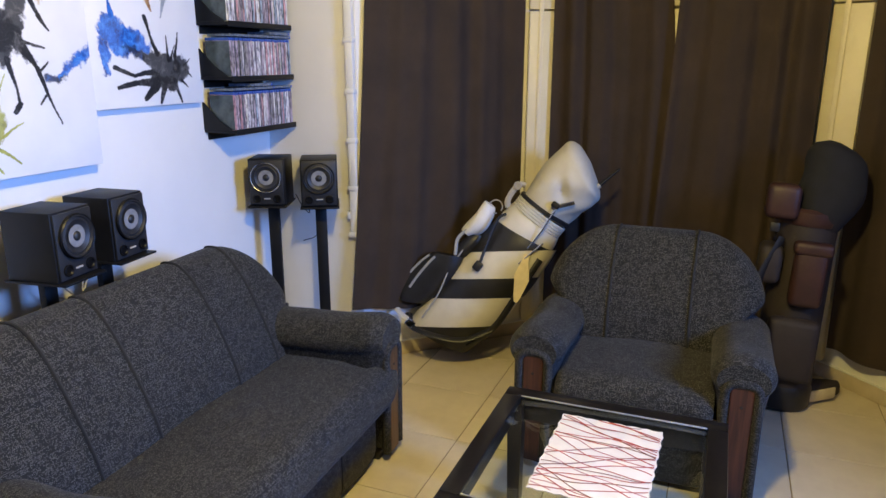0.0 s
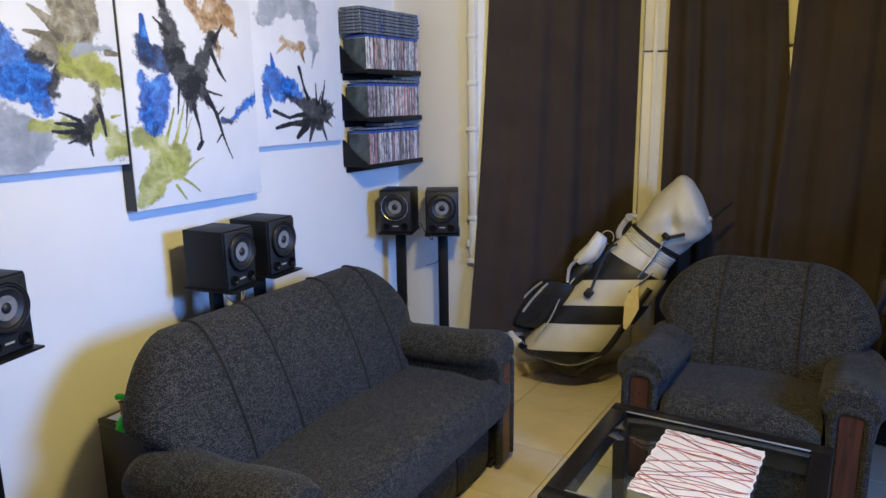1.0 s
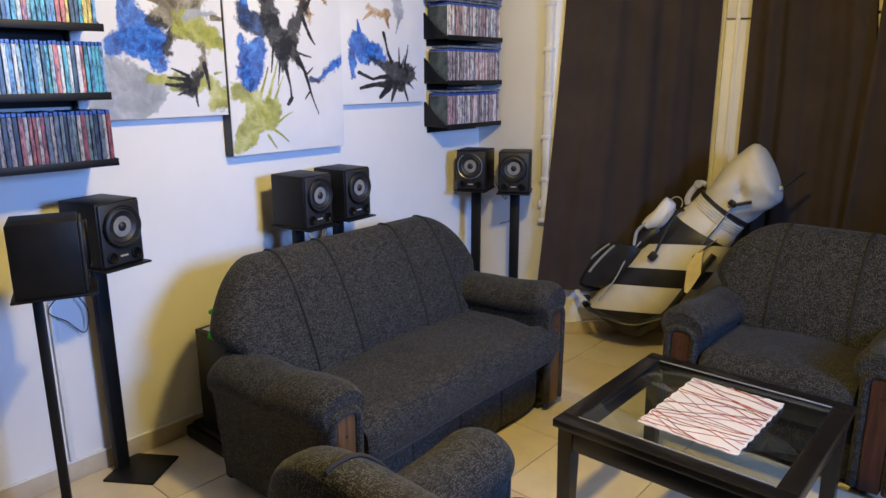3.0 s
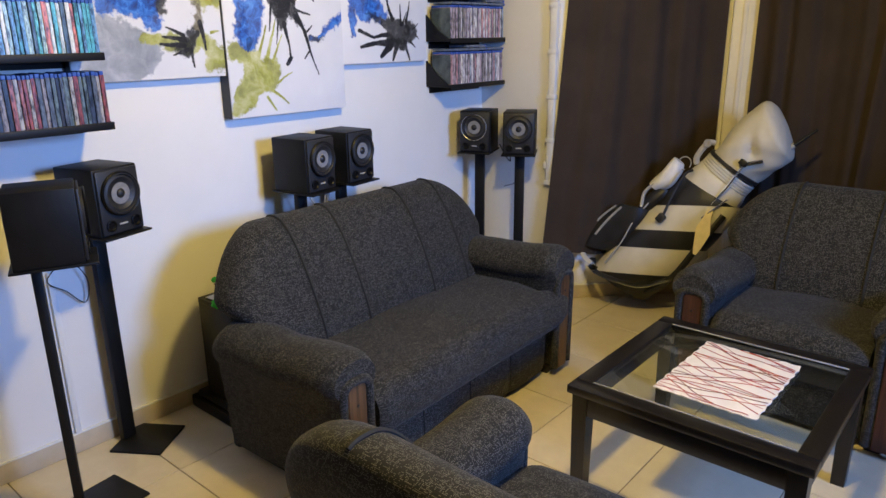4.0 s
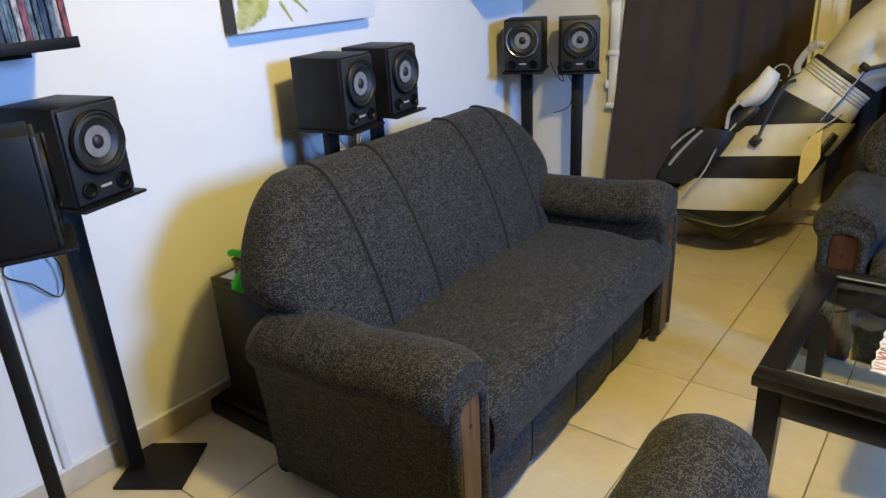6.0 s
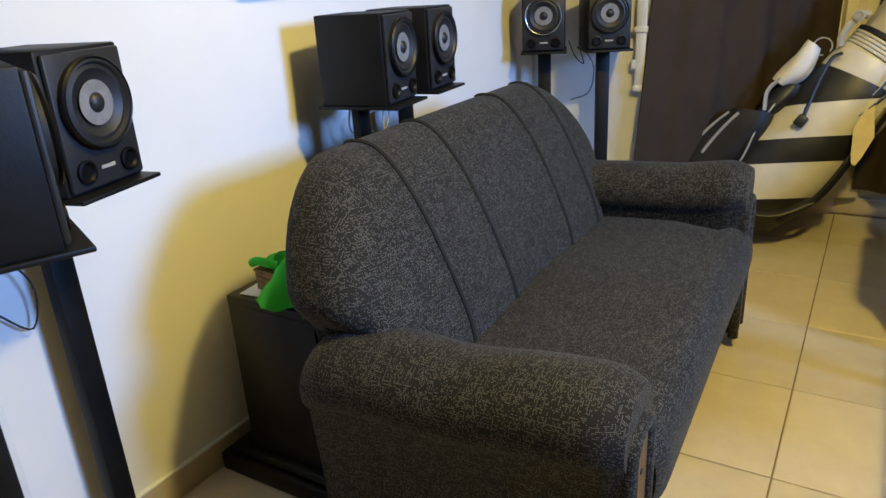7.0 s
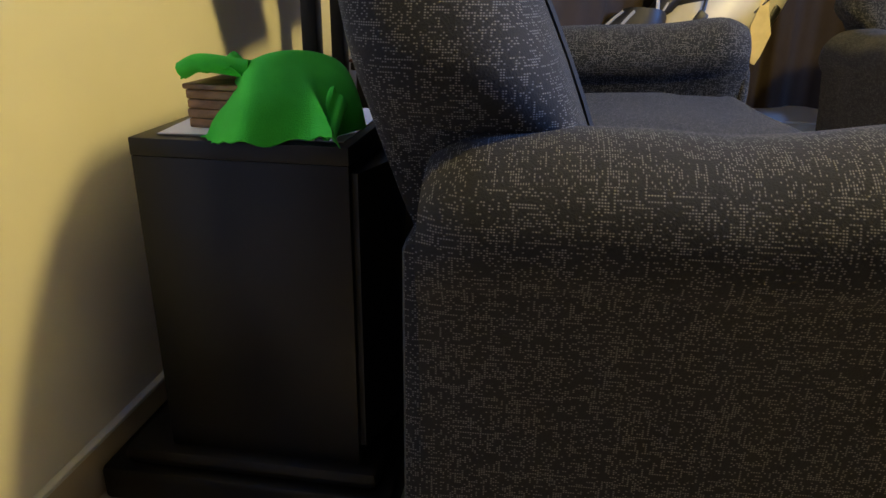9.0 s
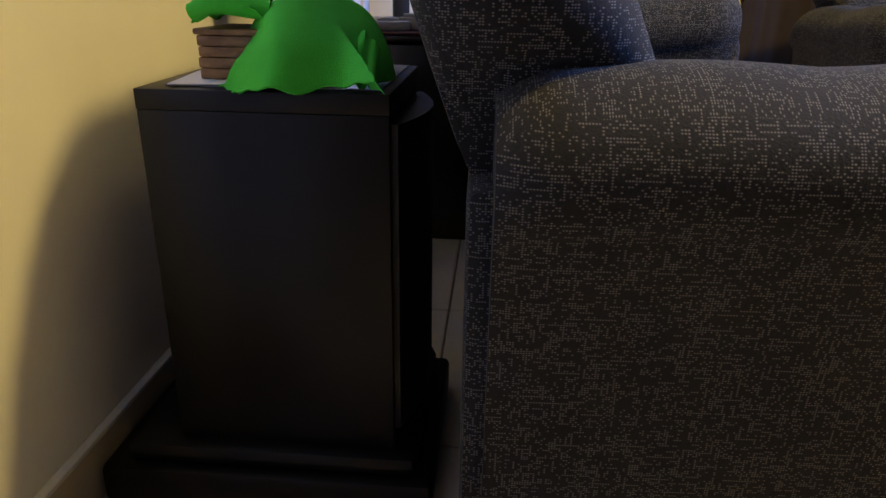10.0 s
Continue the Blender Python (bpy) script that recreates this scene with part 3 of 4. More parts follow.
mat_ob = thing("place_mat", "white place mat with wavy red lines lying on the glass", "place mat", pose(1.99, 3.18, TZ - 0.003, 0, 0, -1))
bm = bmesh.new()
nx, ny = 20, 26
grid = [[bm.verts.new(((i / nx - 0.5) * 0.325 + 0.003 * math.sin(j * 1.9), (j / ny - 0.5) * 0.455 + 0.003 * math.sin(i * 2.3), 0.003 + 0.002 * abs(math.sin(i * 0.5) * math.sin(j * 0.4)))) for i in range(nx + 1)] for j in range(ny + 1)]
for j in range(ny):
    for i in range(nx):
        bm.faces.new((grid[j][i], grid[j][i + 1], grid[j + 1][i + 1], grid[j + 1][i]))
ext = bmesh.ops.extrude_face_region(bm, geom=list(bm.faces))
bmesh.ops.translate(bm, vec=(0, 0, -0.0028), verts=[v for v in ext["geom"] if isinstance(v, bmesh.types.BMVert)])
part("cloth", bm, M_MAT, mat_ob)
rnd = random.Random(4)
for k in range(30):
    y0 = (k / 29 - 0.5) * 0.52
    slope, f, p, am = rnd.uniform(-0.55, 0.55), rnd.uniform(8, 20), rnd.uniform(0, 6.28), rnd.uniform(0.010, 0.03)
    pts = []
    for i in range(31):
        x = (i / 30 - 0.5) * 0.316
        y = y0 + slope * x + am * math.sin(f * x + p) + 0.004 * math.sin(3.1 * f * x)
        if abs(y) < 0.222:
            pts.append((x, y, 0.0058))
    if len(pts) > 5:
        part("printed_line", tube(pts, rnd.uniform(0.0008, 0.0014), 4, flat=0.3), (M_REDLINE, M_BROWNLINE, M_REDLINE)[k % 3], mat_ob)


# ---- speakers ----
def speaker(m, label, ringed=False):
    """Small cabinet speaker; front to +x, foot at the origin."""
    ob = thing("speaker", label, "speaker", m, "satellite speakers")
    W, D, H = 0.178, 0.205, 0.232
    part("cabinet", box(-D / 2, D / 2 - 0.012, -W / 2, W / 2, 0, H, 0.004), M_MATT, ob)
    part("baffle", box(D / 2 - 0.012, D / 2 - 0.002, -W / 2 + 0.006, W / 2 - 0.006, 0.006, H - 0.006, 0.004), M_RUB, ob)
    rot = Matrix.Translation((D / 2 - 0.002, 0, 0.142)) @ Matrix.Rotation(radians(90), 4, "Y")
    def face(bm):
        bm.transform(rot)
        return bm
    woofer = part("woofer", face(lathe([(0.074, 0.0), (0.074, 0.012), (0.066, 0.014), (0.062, 0.008), (0.055, 0.010), (0.045, 0.004), (0.037, 0.001)], 40)), M_RUB, ob)
    part("cone", face(lathe([(0.037, 0.0065), (0.033, 0.0015), (0.018, 0.0005)], 32)), M_CONE, woofer, "grey speaker cone")
    part("dust_cap", face(lathe([(0.0185, 0.0008), (0.016, 0.008), (0.009, 0.013), (0.002, 0.014)], 24)), M_RUB, woofer)
    part("trim_ring", face(loft([[((r) * math.cos(2 * math.pi * k / 48), r * math.sin(2 * math.pi * k / 48), z) for k in range(48)] for r, z in ((0.0745, 0.008), (0.0765, 0.012), (0.073, 0.0155), (0.071, 0.0145))], caps=False)), M_RING if ringed else M_SUB, woofer, "silver ring" if ringed else "")
    for s in (-1, 1):
        r2 = Matrix.Translation((D / 2 - 0.002, s * 0.05, 0.036)) @ Matrix.Rotation(radians(90), 4, "Y")
        b = lathe([(0.020, 0.0), (0.020, 0.005), (0.016, 0.006), (0.012, 0.0015), (0.004, 0.001)], 24)
        b.transform(r2)
        part("port", b, M_SUB, ob)
    part("badge", box(D / 2 - 0.002, D / 2 - 0.0005, -0.016, 0.016, 0.033, 0.039), M_GREY, ob)
    return ob


def stand(m, height, base_turn, px, py):
    """Black steel stand: base plate, flat post, top plate; origin on the floor under the top plate, the post at px, py."""
    ob = thing("speaker_stand", "black steel speaker stand with a flat square base", "speaker stand", m, "speaker stands")
    b = box(-0.02, 0.19, -0.105, 0.105, 0, 0.010, 0.003)
    part("base_plate", merge(None, b, Matrix.Translation((px, py, 0)) @ Matrix.Rotation(radians(base_turn), 4, "Z")), M_MATT, ob)
    part("post", box(px - 0.014, px + 0.014, py - 0.028, py + 0.028, 0.010, height - 0.008, 0.003), M_MATT, ob)
    part("top_plate", box(-0.115, 0.125, -0.095, 0.095, height - 0.008, height, 0.002), M_MATT, ob)
    return ob


PZ = 0.905
SPK = ((0.175, 2.000, 14, False, -0.125, 0.05, 20), (0.400, 1.735, 68, False, -0.05, 0.0, 30), (0.195, 2.885, 8, False, -0.04, 0.0, 0), (0.165, 3.150, 6, False, -0.04, 0.0, 0),
       (0.135, 4.215, -68, True, -0.02, 0.0, 0), (0.375, 4.285, -60, False, -0.02, 0.0, 0))
for x, y, turn, ringed, px, py, bt in SPK:
    stand(pose(x, y, 0, 0, 0, turn), PZ, bt, px, py)
    speaker(pose(x, y, PZ, 0, 0, turn), "small black cabinet speaker with a " + ("silver-ringed grey cone" if ringed else "grey cone") + " on a stand", ringed)


# ---- film racks ----
def case_mesh(th, hgt, dep, spine):
    bm = box(-dep, 0, -th / 2 + 0.0004, th / 2 - 0.0004, 0, hgt - 0.013, 0.0016, 1)
    box(-dep, -0.0015, -th / 2 + 0.0008, th / 2 - 0.0008, hgt - 0.0132, hgt, 0.0014, 1, bm)
    bm.normal_update()
    for f in bm.faces:
        c = f.calc_center_median()
        if c.z > hgt - 0.0131 and c.x < 0.5:
            f.material_index = 1
        elif abs(f.normal.y) > 0.9:
            f.material_index = 2
    return mesh_of("film_case", bm, [spine, M_BLUEBAND, M_CASEDARK], smooth=False)


CASES = {q.name: [case_mesh(t, h, 0.135, q) for t, h in ((0.0135, 0.172), (0.0145, 0.172), (0.012, 0.170), (0.016, 0.173))] for q in (M_CASE, M_CASETEAL, M_CASEPALE)}


def rack(y0, y1, levels, dep, seed, spines):
    rnd = random.Random(seed)
    for z, spine in zip(levels, spines):
        ob = thing("rack_shelf", "black metal wall shelf holding a row of film cases", "shelf", pose(X0, (y0 + y1) / 2, z), group="film racks")
        hl = (y1 - y0) / 2
        part("tray", box(0.0, dep + 0.012, -hl, hl, -0.014, 0.0, 0.002), M_MATT, ob)
        part("lip", box(dep + 0.012, dep + 0.02, -hl, hl, -0.022, 0.004, 0.002), M_MATT, ob)
        part("wall_rail", box(0.001, 0.008, -hl + 0.02, hl - 0.02, -0.05, -0.0145, 0.002), M_MATT, ob)
        for s in (-1, 1):
            b = bmesh.new()
            loft([[(0.001, s * hl + e, 0.0), (dep * 0.98, s * hl + e, 0.0), (dep * 0.55, s * hl + e, 0.045), (0.012, s * hl + e, 0.125), (0.001, s * hl + e, 0.125)] for e in (-0.0015, 0.0015)], bm=b)
            part("end_bracket", b, M_MATT, ob)
        y = y0 + 0.006
        while y < y1 - 0.018:
            me = rnd.choice(CASES[spine.name])
            w = 2 * max(v.co.y for v in me.vertices) + 0.0012
            c = new("film_case", me)
            c.matrix_basis = pose(X0 + dep + 0.008 + rnd.uniform(-0.003, 0.003), y + w / 2, z + 0.0005, 0, 0, 0)
            tagged(c, "upright film case with a blue top edge on a rack", "film case", "film cases")
            y += w
    return


rack(1.42, 2.075, (1.275, 1.505, 1.733, 1.96), 0.205, 7, (M_CASE, M_CASETEAL, M_CASETEAL, M_CASEPALE))
rack(3.935, 4.425, (1.29, 1.53, 1.77), 0.165, 9, (M_CASEPALE, M_CASEPALE, M_CASEPALE))
# cases laid flat above the right-hand rows
rnd = random.Random(12)
flat_mesh = [case_mesh(0.013, 0.19, 0.13, M_CASESTACK), case_mesh(0.015, 0.175, 0.13, M_CASESTACK)]
for z, stacks in ((1.29, ((4.03, 1), (4.17, 2), (4.33, 1))), (1.53, ((4.05, 1), (4.19, 1), (4.34, 2))), (1.77, ((3.99, 8), (4.17, 8), (4.34, 8)))):
    for y, count in stacks:
        for k in range(count):
            c = new("film_case", flat_mesh[k % 2])
            c.matrix_basis = pose(X0 + 0.168 + rnd.uniform(-0.004, 0.004), y - 0.085, z + 0.1755 + 0.0085 + k * 0.0162, -90, 0, 0)
            tagged(c, "film case lying flat on top of a row", "film case", "film cases")


# ---- paintings ----
INKS = {
    "blue": ((0.006, 0.035, 0.20), (0.012, 0.13, 0.55), (0.10, 0.34, 0.80), 26.0),
    "navy": ((0.006, 0.010, 0.030), (0.010, 0.030, 0.11), (0.02, 0.14, 0.50), 18.0),
    "black": ((0.004, 0.004, 0.005), (0.014, 0.014, 0.015), (0.13, 0.125, 0.125), 30.0),
    "olive": ((0.22, 0.22, 0.03), (0.42, 0.43, 0.09), (0.66, 0.66, 0.38), 10.0),
    "grey": ((0.26, 0.29, 0.33), (0.36, 0.39, 0.44), (0.56, 0.58, 0.62), 9.0),
    "khaki": ((0.10, 0.085, 0.05), (0.26, 0.23, 0.15), (0.55, 0.52, 0.42), 16.0),
    "ochre": ((0.20, 0.09, 0.03), (0.46, 0.29, 0.13), (0.76, 0.68, 0.56), 14.0),
}


def painted(name, oy, oz, strokes):
    """White canvas with inks: each stroke (ink, y, z, y, z, width, width, wildness) runs between two points and bleeds out unevenly."""
    def build(t, b):
        link = t.links.new

        def vmath(kind, a, bb=None, scale=None):
            n = t.nodes.new("ShaderNodeVectorMath")
            n.operation = kind
            for k, q in enumerate((a, bb)):
                if q is None:
                    continue
                if isinstance(q, tuple):
                    n.inputs[k].default_value = q
                else:
                    link(q, n.inputs[k])
            if scale is not None:
                if isinstance(scale, float):
                    n.inputs["Scale"].default_value = scale
                else:
                    link(scale, n.inputs["Scale"])
            return n.outputs["Value"] if kind in ("DOT_PRODUCT", "LENGTH") else n.outputs["Vector"]

        def fmath(kind, a, bb, clamp=False):
            n = t.nodes.new("ShaderNodeMath")
            n.operation, n.use_clamp = kind, clamp
            for k, q in enumerate((a, bb)):
                if isinstance(q, (int, float)):
                    n.inputs[k].default_value = q
                else:
                    link(q, n.inputs[k])
            return n.outputs["Value"]
        flat = vmath("MULTIPLY", coords(t), (0.0, 1.0, 1.0))
        warps = []
        for scale, amount, detail in ((7.0, 0.10, 2.0), (34.0, 0.055, 3.0), (120.0, 0.016, 2.0)):
            n = N(t, "ShaderNodeTexNoise", Scale=scale, Detail=detail)
            link(flat, n.inputs["Vector"])
            warps.append(vmath("SCALE", vmath("SUBTRACT", n.outputs["Color"], (0.5, 0.5, 0.5)), scale=amount))
        small = vmath("ADD", vmath("SCALE", warps[0], scale=0.22), vmath("SCALE", warps[2], scale=0.45))
        wild = vmath("ADD", vmath("ADD", warps[0], warps[1]), warps[2])
        spaces = {0: vmath("MULTIPLY", vmath("ADD", flat, small), (0.0, 1.0, 1.0)), 1: vmath("MULTIPLY", vmath("ADD", flat, wild), (0.0, 1.0, 1.0))}
        colours = {}
        for ink in sorted({q[0] for q in strokes}):
            c1, c2, c3, scale = INKS[ink]
            n = N(t, "ShaderNodeTexNoise", Scale=scale * 0.7, Detail=6.0, Roughness=0.65, Distortion=0.7)
            vo = N(t, "ShaderNodeTexVoronoi", Scale=scale * 1.3)
            vo.feature = "DISTANCE_TO_EDGE"
            link(spaces[0], n.inputs["Vector"])
            link(spaces[1], vo.inputs["Vector"])
            vein = fmath("MULTIPLY", fmath("SUBTRACT", 0.22, vo.outputs["Distance"]), 0.55, True)
            colours[ink] = ramp(t, fmath("ADD", n.outputs["Fac"], vein), [(0.40, c1), (0.58, c2), (0.82, c3)])
        cloth = N(t, "ShaderNodeTexNoise", Scale=5.0, Detail=3.0)
        link(flat, cloth.inputs["Vector"])
        col = ramp(t, cloth.outputs["Fac"], [(0.3, (0.75, 0.75, 0.77)), (0.7, (0.82, 0.82, 0.83))])
        for ink, ay, az, by, bz, ra, rb, mad in strokes:
            a, d = (0.0, ay - oy, az - oz), (0.0, by - ay, bz - az)
            rel = vmath("SUBTRACT", spaces[mad], a)
            along = fmath("DIVIDE", vmath("DOT_PRODUCT", rel, d), max(1e-6, d[1] ** 2 + d[2] ** 2), True)
            gap = vmath("LENGTH", vmath("SUBTRACT", rel, vmath("SCALE", d, scale=along)))
            edge = fmath("SUBTRACT", gap, fmath("ADD", fmath("MULTIPLY", along, rb - ra), ra))
            soft = 0.006 if mad else 0.0016
            mask = N(t, "ShaderNodeMapRange")
            link(edge, mask.inputs["Value"])
            for key, q in (("From Min", soft), ("From Max", -soft), ("To Min", 0.0), ("To Max", 0.94 if mad else 1.0)):
                mask.inputs[key].default_value = q
            mix = t.nodes.new("ShaderNodeMix")
            mix.data_type = "RGBA"
            link(mask.outputs["Result"], mix.inputs["Factor"])
            link(col, mix.inputs["A"])
            link(colours[ink], mix.inputs["B"])
            col = mix.outputs["Result"]
        link(col, b.inputs["Base Color"])
        weave = N(t, "ShaderNodeTexNoise", Scale=600.0, Detail=2.0)
        link(coords(t), weave.inputs["Vector"])
        bump(t, b, weave.outputs["Fac"], 0.3, 0.001)
    return mat(name, build, 0.65)


def canvas(y0, y1, z0, z1, face, label, name, strokes):
    """A stretched canvas on the wall; its own y and z run over the painted face, from the lower edge's middle."""
    ob = thing("painting", label, "painting", pose(face, (y0 + y1) / 2, z0), "abstract paintings")
    hw = (y1 - y0) / 2
    part("canvas", box(X0 + 0.004 - face, -0.0003, -hw, hw, 0, z1 - z0, 0.003, 2), painted(name, (y0 + y1) / 2, z0, strokes), ob)
    part("stretcher_edge", box(X0 + 0.003 - face, -0.004, -hw - 0.0025, -hw - 0.0005, 0.001, z1 - z0 - 0.001), M_BLACK, ob)
    return ob


A = []
A += [("grey", 2.15, 1.46, 2.29, 1.49, .11, .08, 1), ("grey", 2.22, 1.56, 2.35, 1.50, .07, .04, 1), ("grey", 2.17, 1.60, 2.20, 1.55, .05, .05, 1)]
A += [("olive", 2.32, 1.545, 2.52, 1.52, .018, .026, 1), ("olive", 2.55, 1.53, 2.66, 1.47, .030, .035, 1), ("olive", 2.58, 1.455, 2.66, 1.435, .020, .024, 1)]
A += [("blue", 2.25, 1.84, 2.28, 1.73, .035, .085, 1), ("blue", 2.20, 1.69, 2.33, 1.70, .05, .065, 1), ("blue", 2.34, 1.68, 2.36, 1.59, .045, .022, 1)]
A += [("khaki", 2.49, 2.12, 2.50, 1.88, .12, .075, 1), ("khaki", 2.36, 1.79, 2.46, 1.80, .022, .06, 1), ("khaki", 2.44, 1.74, 2.49, 1.80, .05, .06, 1)]
A += [("khaki", 2.34, 1.93, 2.44, 1.86, .004, .028, 0), ("khaki", 2.38, 2.00, 2.46, 1.90, .004, .028, 0), ("khaki", 2.32, 1.85, 2.43, 1.83, .004, .022, 0)]
A += [("black", 2.39, 1.665, 2.42, 1.74, .022, .03, 1), ("black", 2.34, 1.78, 2.37, 1.77, .016, .02, 1)]
A += [("olive", 2.47, 1.76, 2.58, 1.71, .06, .045, 1), ("olive", 2.58, 1.71, 2.65, 1.68, .035, .012, 1), ("grey", 2.50, 1.80, 2.60, 1.79, .020, .014, 1), ("khaki", 2.60, 1.79, 2.665, 1.785, .012, .006, 0)]
A += [("khaki", 2.54, 1.67, 2.53, 1.59, .020, .016, 1), ("khaki", 2.53, 1.58, 2.50, 1.53, .018, .018, 1)]
A += [("black", 2.48, 1.525, 2.51, 1.56, .036, .026, 1), ("black", 2.48, 1.545, 2.385, 1.555, .011, .004, 0), ("black", 2.47, 1.525, 2.375, 1.528, .010, .005, 0)]
A += [("black", 2.485, 1.51, 2.425, 1.49, .008, .003, 0), ("black", 2.50, 1.51, 2.505, 1.44, .008, .003, 0), ("black", 2.545, 1.61, 2.565, 1.505, .011, .005, 0), ("black", 2.47, 1.56, 2.40, 1.59, .007, .003, 0)]
A += [("olive", 2.595, 1.57, 2.63, 1.575, .007, .003, 0)]
B = []
B += [("olive", 2.70, 1.30, 2.79, 1.39, .055, .085, 1), ("olive", 2.84, 1.37, 2.87, 1.43, .055, .04, 1), ("olive", 2.69, 1.50, 2.77, 1.48, .04, .05, 1), ("olive", 2.66, 1.25, 2.74, 1.28, .03, .03, 1)]
B += [("olive", 2.84, 1.45, 2.90, 1.62, .010, .003, 0), ("olive", 2.80, 1.47, 2.85, 1.60, .009, .003, 0), ("olive", 2.86, 1.33, 2.94, 1.265, .008, .003, 0), ("olive", 2.89, 1.36, 2.97, 1.40, .006, .002, 0)]
B += [("olive", 2.87, 1.45, 2.93, 1.56, .007, .002, 0), ("olive", 2.83, 1.30, 2.87, 1.24, .007, .003, 0), ("olive", 2.78, 1.48, 2.80, 1.58, .006, .002, 0)]
B += [("ochre", 3.06, 1.95, 3.17, 1.97, .045, .035, 1), ("ochre", 2.98, 2.02, 3.02, 1.91, .045, .018, 1), ("ochre", 3.16, 1.98, 3.18, 1.89, .035, .008, 1), ("ochre", 3.06, 1.90, 3.10, 1.79, .022, .006, 1), ("ochre", 3.12, 2.06, 3.08, 1.98, .05, .04, 1)]
B += [("blue", 2.749, 1.93, 2.745, 1.80, .010, .03, 0), ("navy", 2.75, 1.80, 2.83, 1.76, .040, .045, 1), ("blue", 2.71, 1.71, 2.72, 1.58, .026, .032, 1), ("blue", 2.79, 1.66, 2.755, 1.56, .065, .05, 1)]
B += [("navy", 2.73, 1.86, 2.76, 1.80, .016, .03, 1), ("navy", 2.76, 1.54, 2.75, 1.50, .018, .006, 0)]
B += [("black", 2.83, 2.06, 2.875, 1.80, .018, .042, 1), ("black", 2.86, 1.79, 2.95, 1.68, .045, .052, 1), ("black", 3.06, 1.88, 2.97, 1.70, .026, .048, 1), ("black", 2.95, 1.68, 2.945, 1.60, .045, .016, 1), ("black", 2.98, 1.68, 3.03, 1.62, .035, .014, 1)]
B += [("black", 2.85, 1.96, 2.80, 2.02, .010, .003, 0), ("black", 2.85, 1.88, 2.795, 1.93, .010, .003, 0), ("black", 3.07, 1.86, 3.12, 1.93, .012, .003, 0), ("black", 3.05, 1.82, 3.085, 1.75, .012, .007, 0), ("black", 3.085, 1.75, 3.115, 1.705, .010, .004, 0)]
B += [("black", 2.945, 1.61, 2.965, 1.51, .010, .004, 0), ("black", 2.965, 1.51, 2.97, 1.47, .004, .006, 0), ("black", 2.97, 1.465, 2.95, 1.44, .010, .009, 0), ("black", 3.00, 1.66, 3.05, 1.58, .018, .008, 0), ("black", 3.05, 1.58, 3.085, 1.47, .010, .005, 0)]
B += [("black", 3.085, 1.47, 3.118, 1.385, .005, .003, 0), ("black", 3.01, 1.665, 3.09, 1.645, .007, .003, 0), ("black", 2.89, 1.70, 2.865, 1.58, .008, .003, 0), ("black", 2.92, 1.64, 2.90, 1.52, .006, .002, 0), ("black", 3.06, 1.57, 3.10, 1.60, .006, .003, 0), ("black", 3.08, 1.49, 3.045, 1.455, .005, .003, 0)]
B += [("navy", 3.09, 1.545, 3.16, 1.54, .018, .016, 1), ("blue", 3.16, 1.55, 3.24, 1.60, .014, .018, 1), ("blue", 3.22, 1.60, 3.30, 1.65, .016, .032, 1)]
C = []
C += [("grey", 3.36, 1.98, 3.44, 2.04, .035, .07, 1), ("grey", 3.52, 2.06, 3.66, 2.03, .06, .06, 1), ("grey", 3.68, 1.98, 3.70, 1.87, .05, .022, 1), ("grey", 3.70, 1.86, 3.665, 1.775, .012, .003, 0)]
C += [("ochre", 3.48, 1.88, 3.62, 1.855, .016, .022, 1), ("ochre", 3.50, 1.87, 3.44, 1.83, .012, .004, 0), ("ochre", 3.60, 1.85, 3.62, 1.80, .014, .004, 0)]
C += [("blue", 3.40, 1.735, 3.47, 1.68, .060, .060, 1), ("blue", 3.36, 1.66, 3.345, 1.57, .028, .016, 1), ("blue", 3.50, 1.69, 3.59, 1.665, .045, .020, 1), ("blue", 3.41, 1.78, 3.40, 1.83, .016, .004, 0), ("navy", 3.49, 1.655, 3.55, 1.63, .014, .022, 1)]
C += [("black", 3.58, 1.62, 3.69, 1.55, .030, .060, 1), ("black", 3.75, 1.58, 3.775, 1.545, .040, .034, 1), ("black", 3.62, 1.52, 3.70, 1.51, .03, .03, 1)]
C += [("black", 3.63, 1.63, 3.60, 1.70, .012, .006, 0), ("black", 3.60, 1.70, 3.58, 1.775, .006, .010, 0), ("black", 3.69, 1.60, 3.69, 1.70, .008, .003, 0), ("black", 3.73, 1.61, 3.76, 1.715, .008, .003, 0), ("black", 3.70, 1.60, 3.735, 1.66, .006, .002, 0)]
C += [("black", 3.60, 1.555, 3.50, 1.545, .012, .007, 0), ("black", 3.50, 1.545, 3.40, 1.58, .007, .010, 0), ("black", 3.62, 1.515, 3.50, 1.515, .020, .010, 0), ("black", 3.50, 1.515, 3.41, 1.497, .012, .008, 0)]
C += [("black", 3.61, 1.50, 3.545, 1.45, .024, .011, 0), ("black", 3.66, 1.50, 3.63, 1.43, .016, .007, 0), ("black", 3.72, 1.52, 3.75, 1.43, .012, .006, 0), ("black", 3.79, 1.56, 3.83, 1.53, .006, .002, 0), ("black", 3.78, 1.58, 3.82, 1.61, .006, .002, 0), ("black", 3.76, 1.52, 3.80, 1.49, .007, .002, 0)]
canvas(2.03, 2.655, 1.40, 2.38, 0.030, "abstract canvas with blue, grey and olive ink splashes", "canvas_of_blue_and_grey", A)
canvas(2.645, 3.277, 1.222, 2.20, 0.045, "tall abstract canvas with black figure and olive splash", "canvas_of_black_and_olive", B)
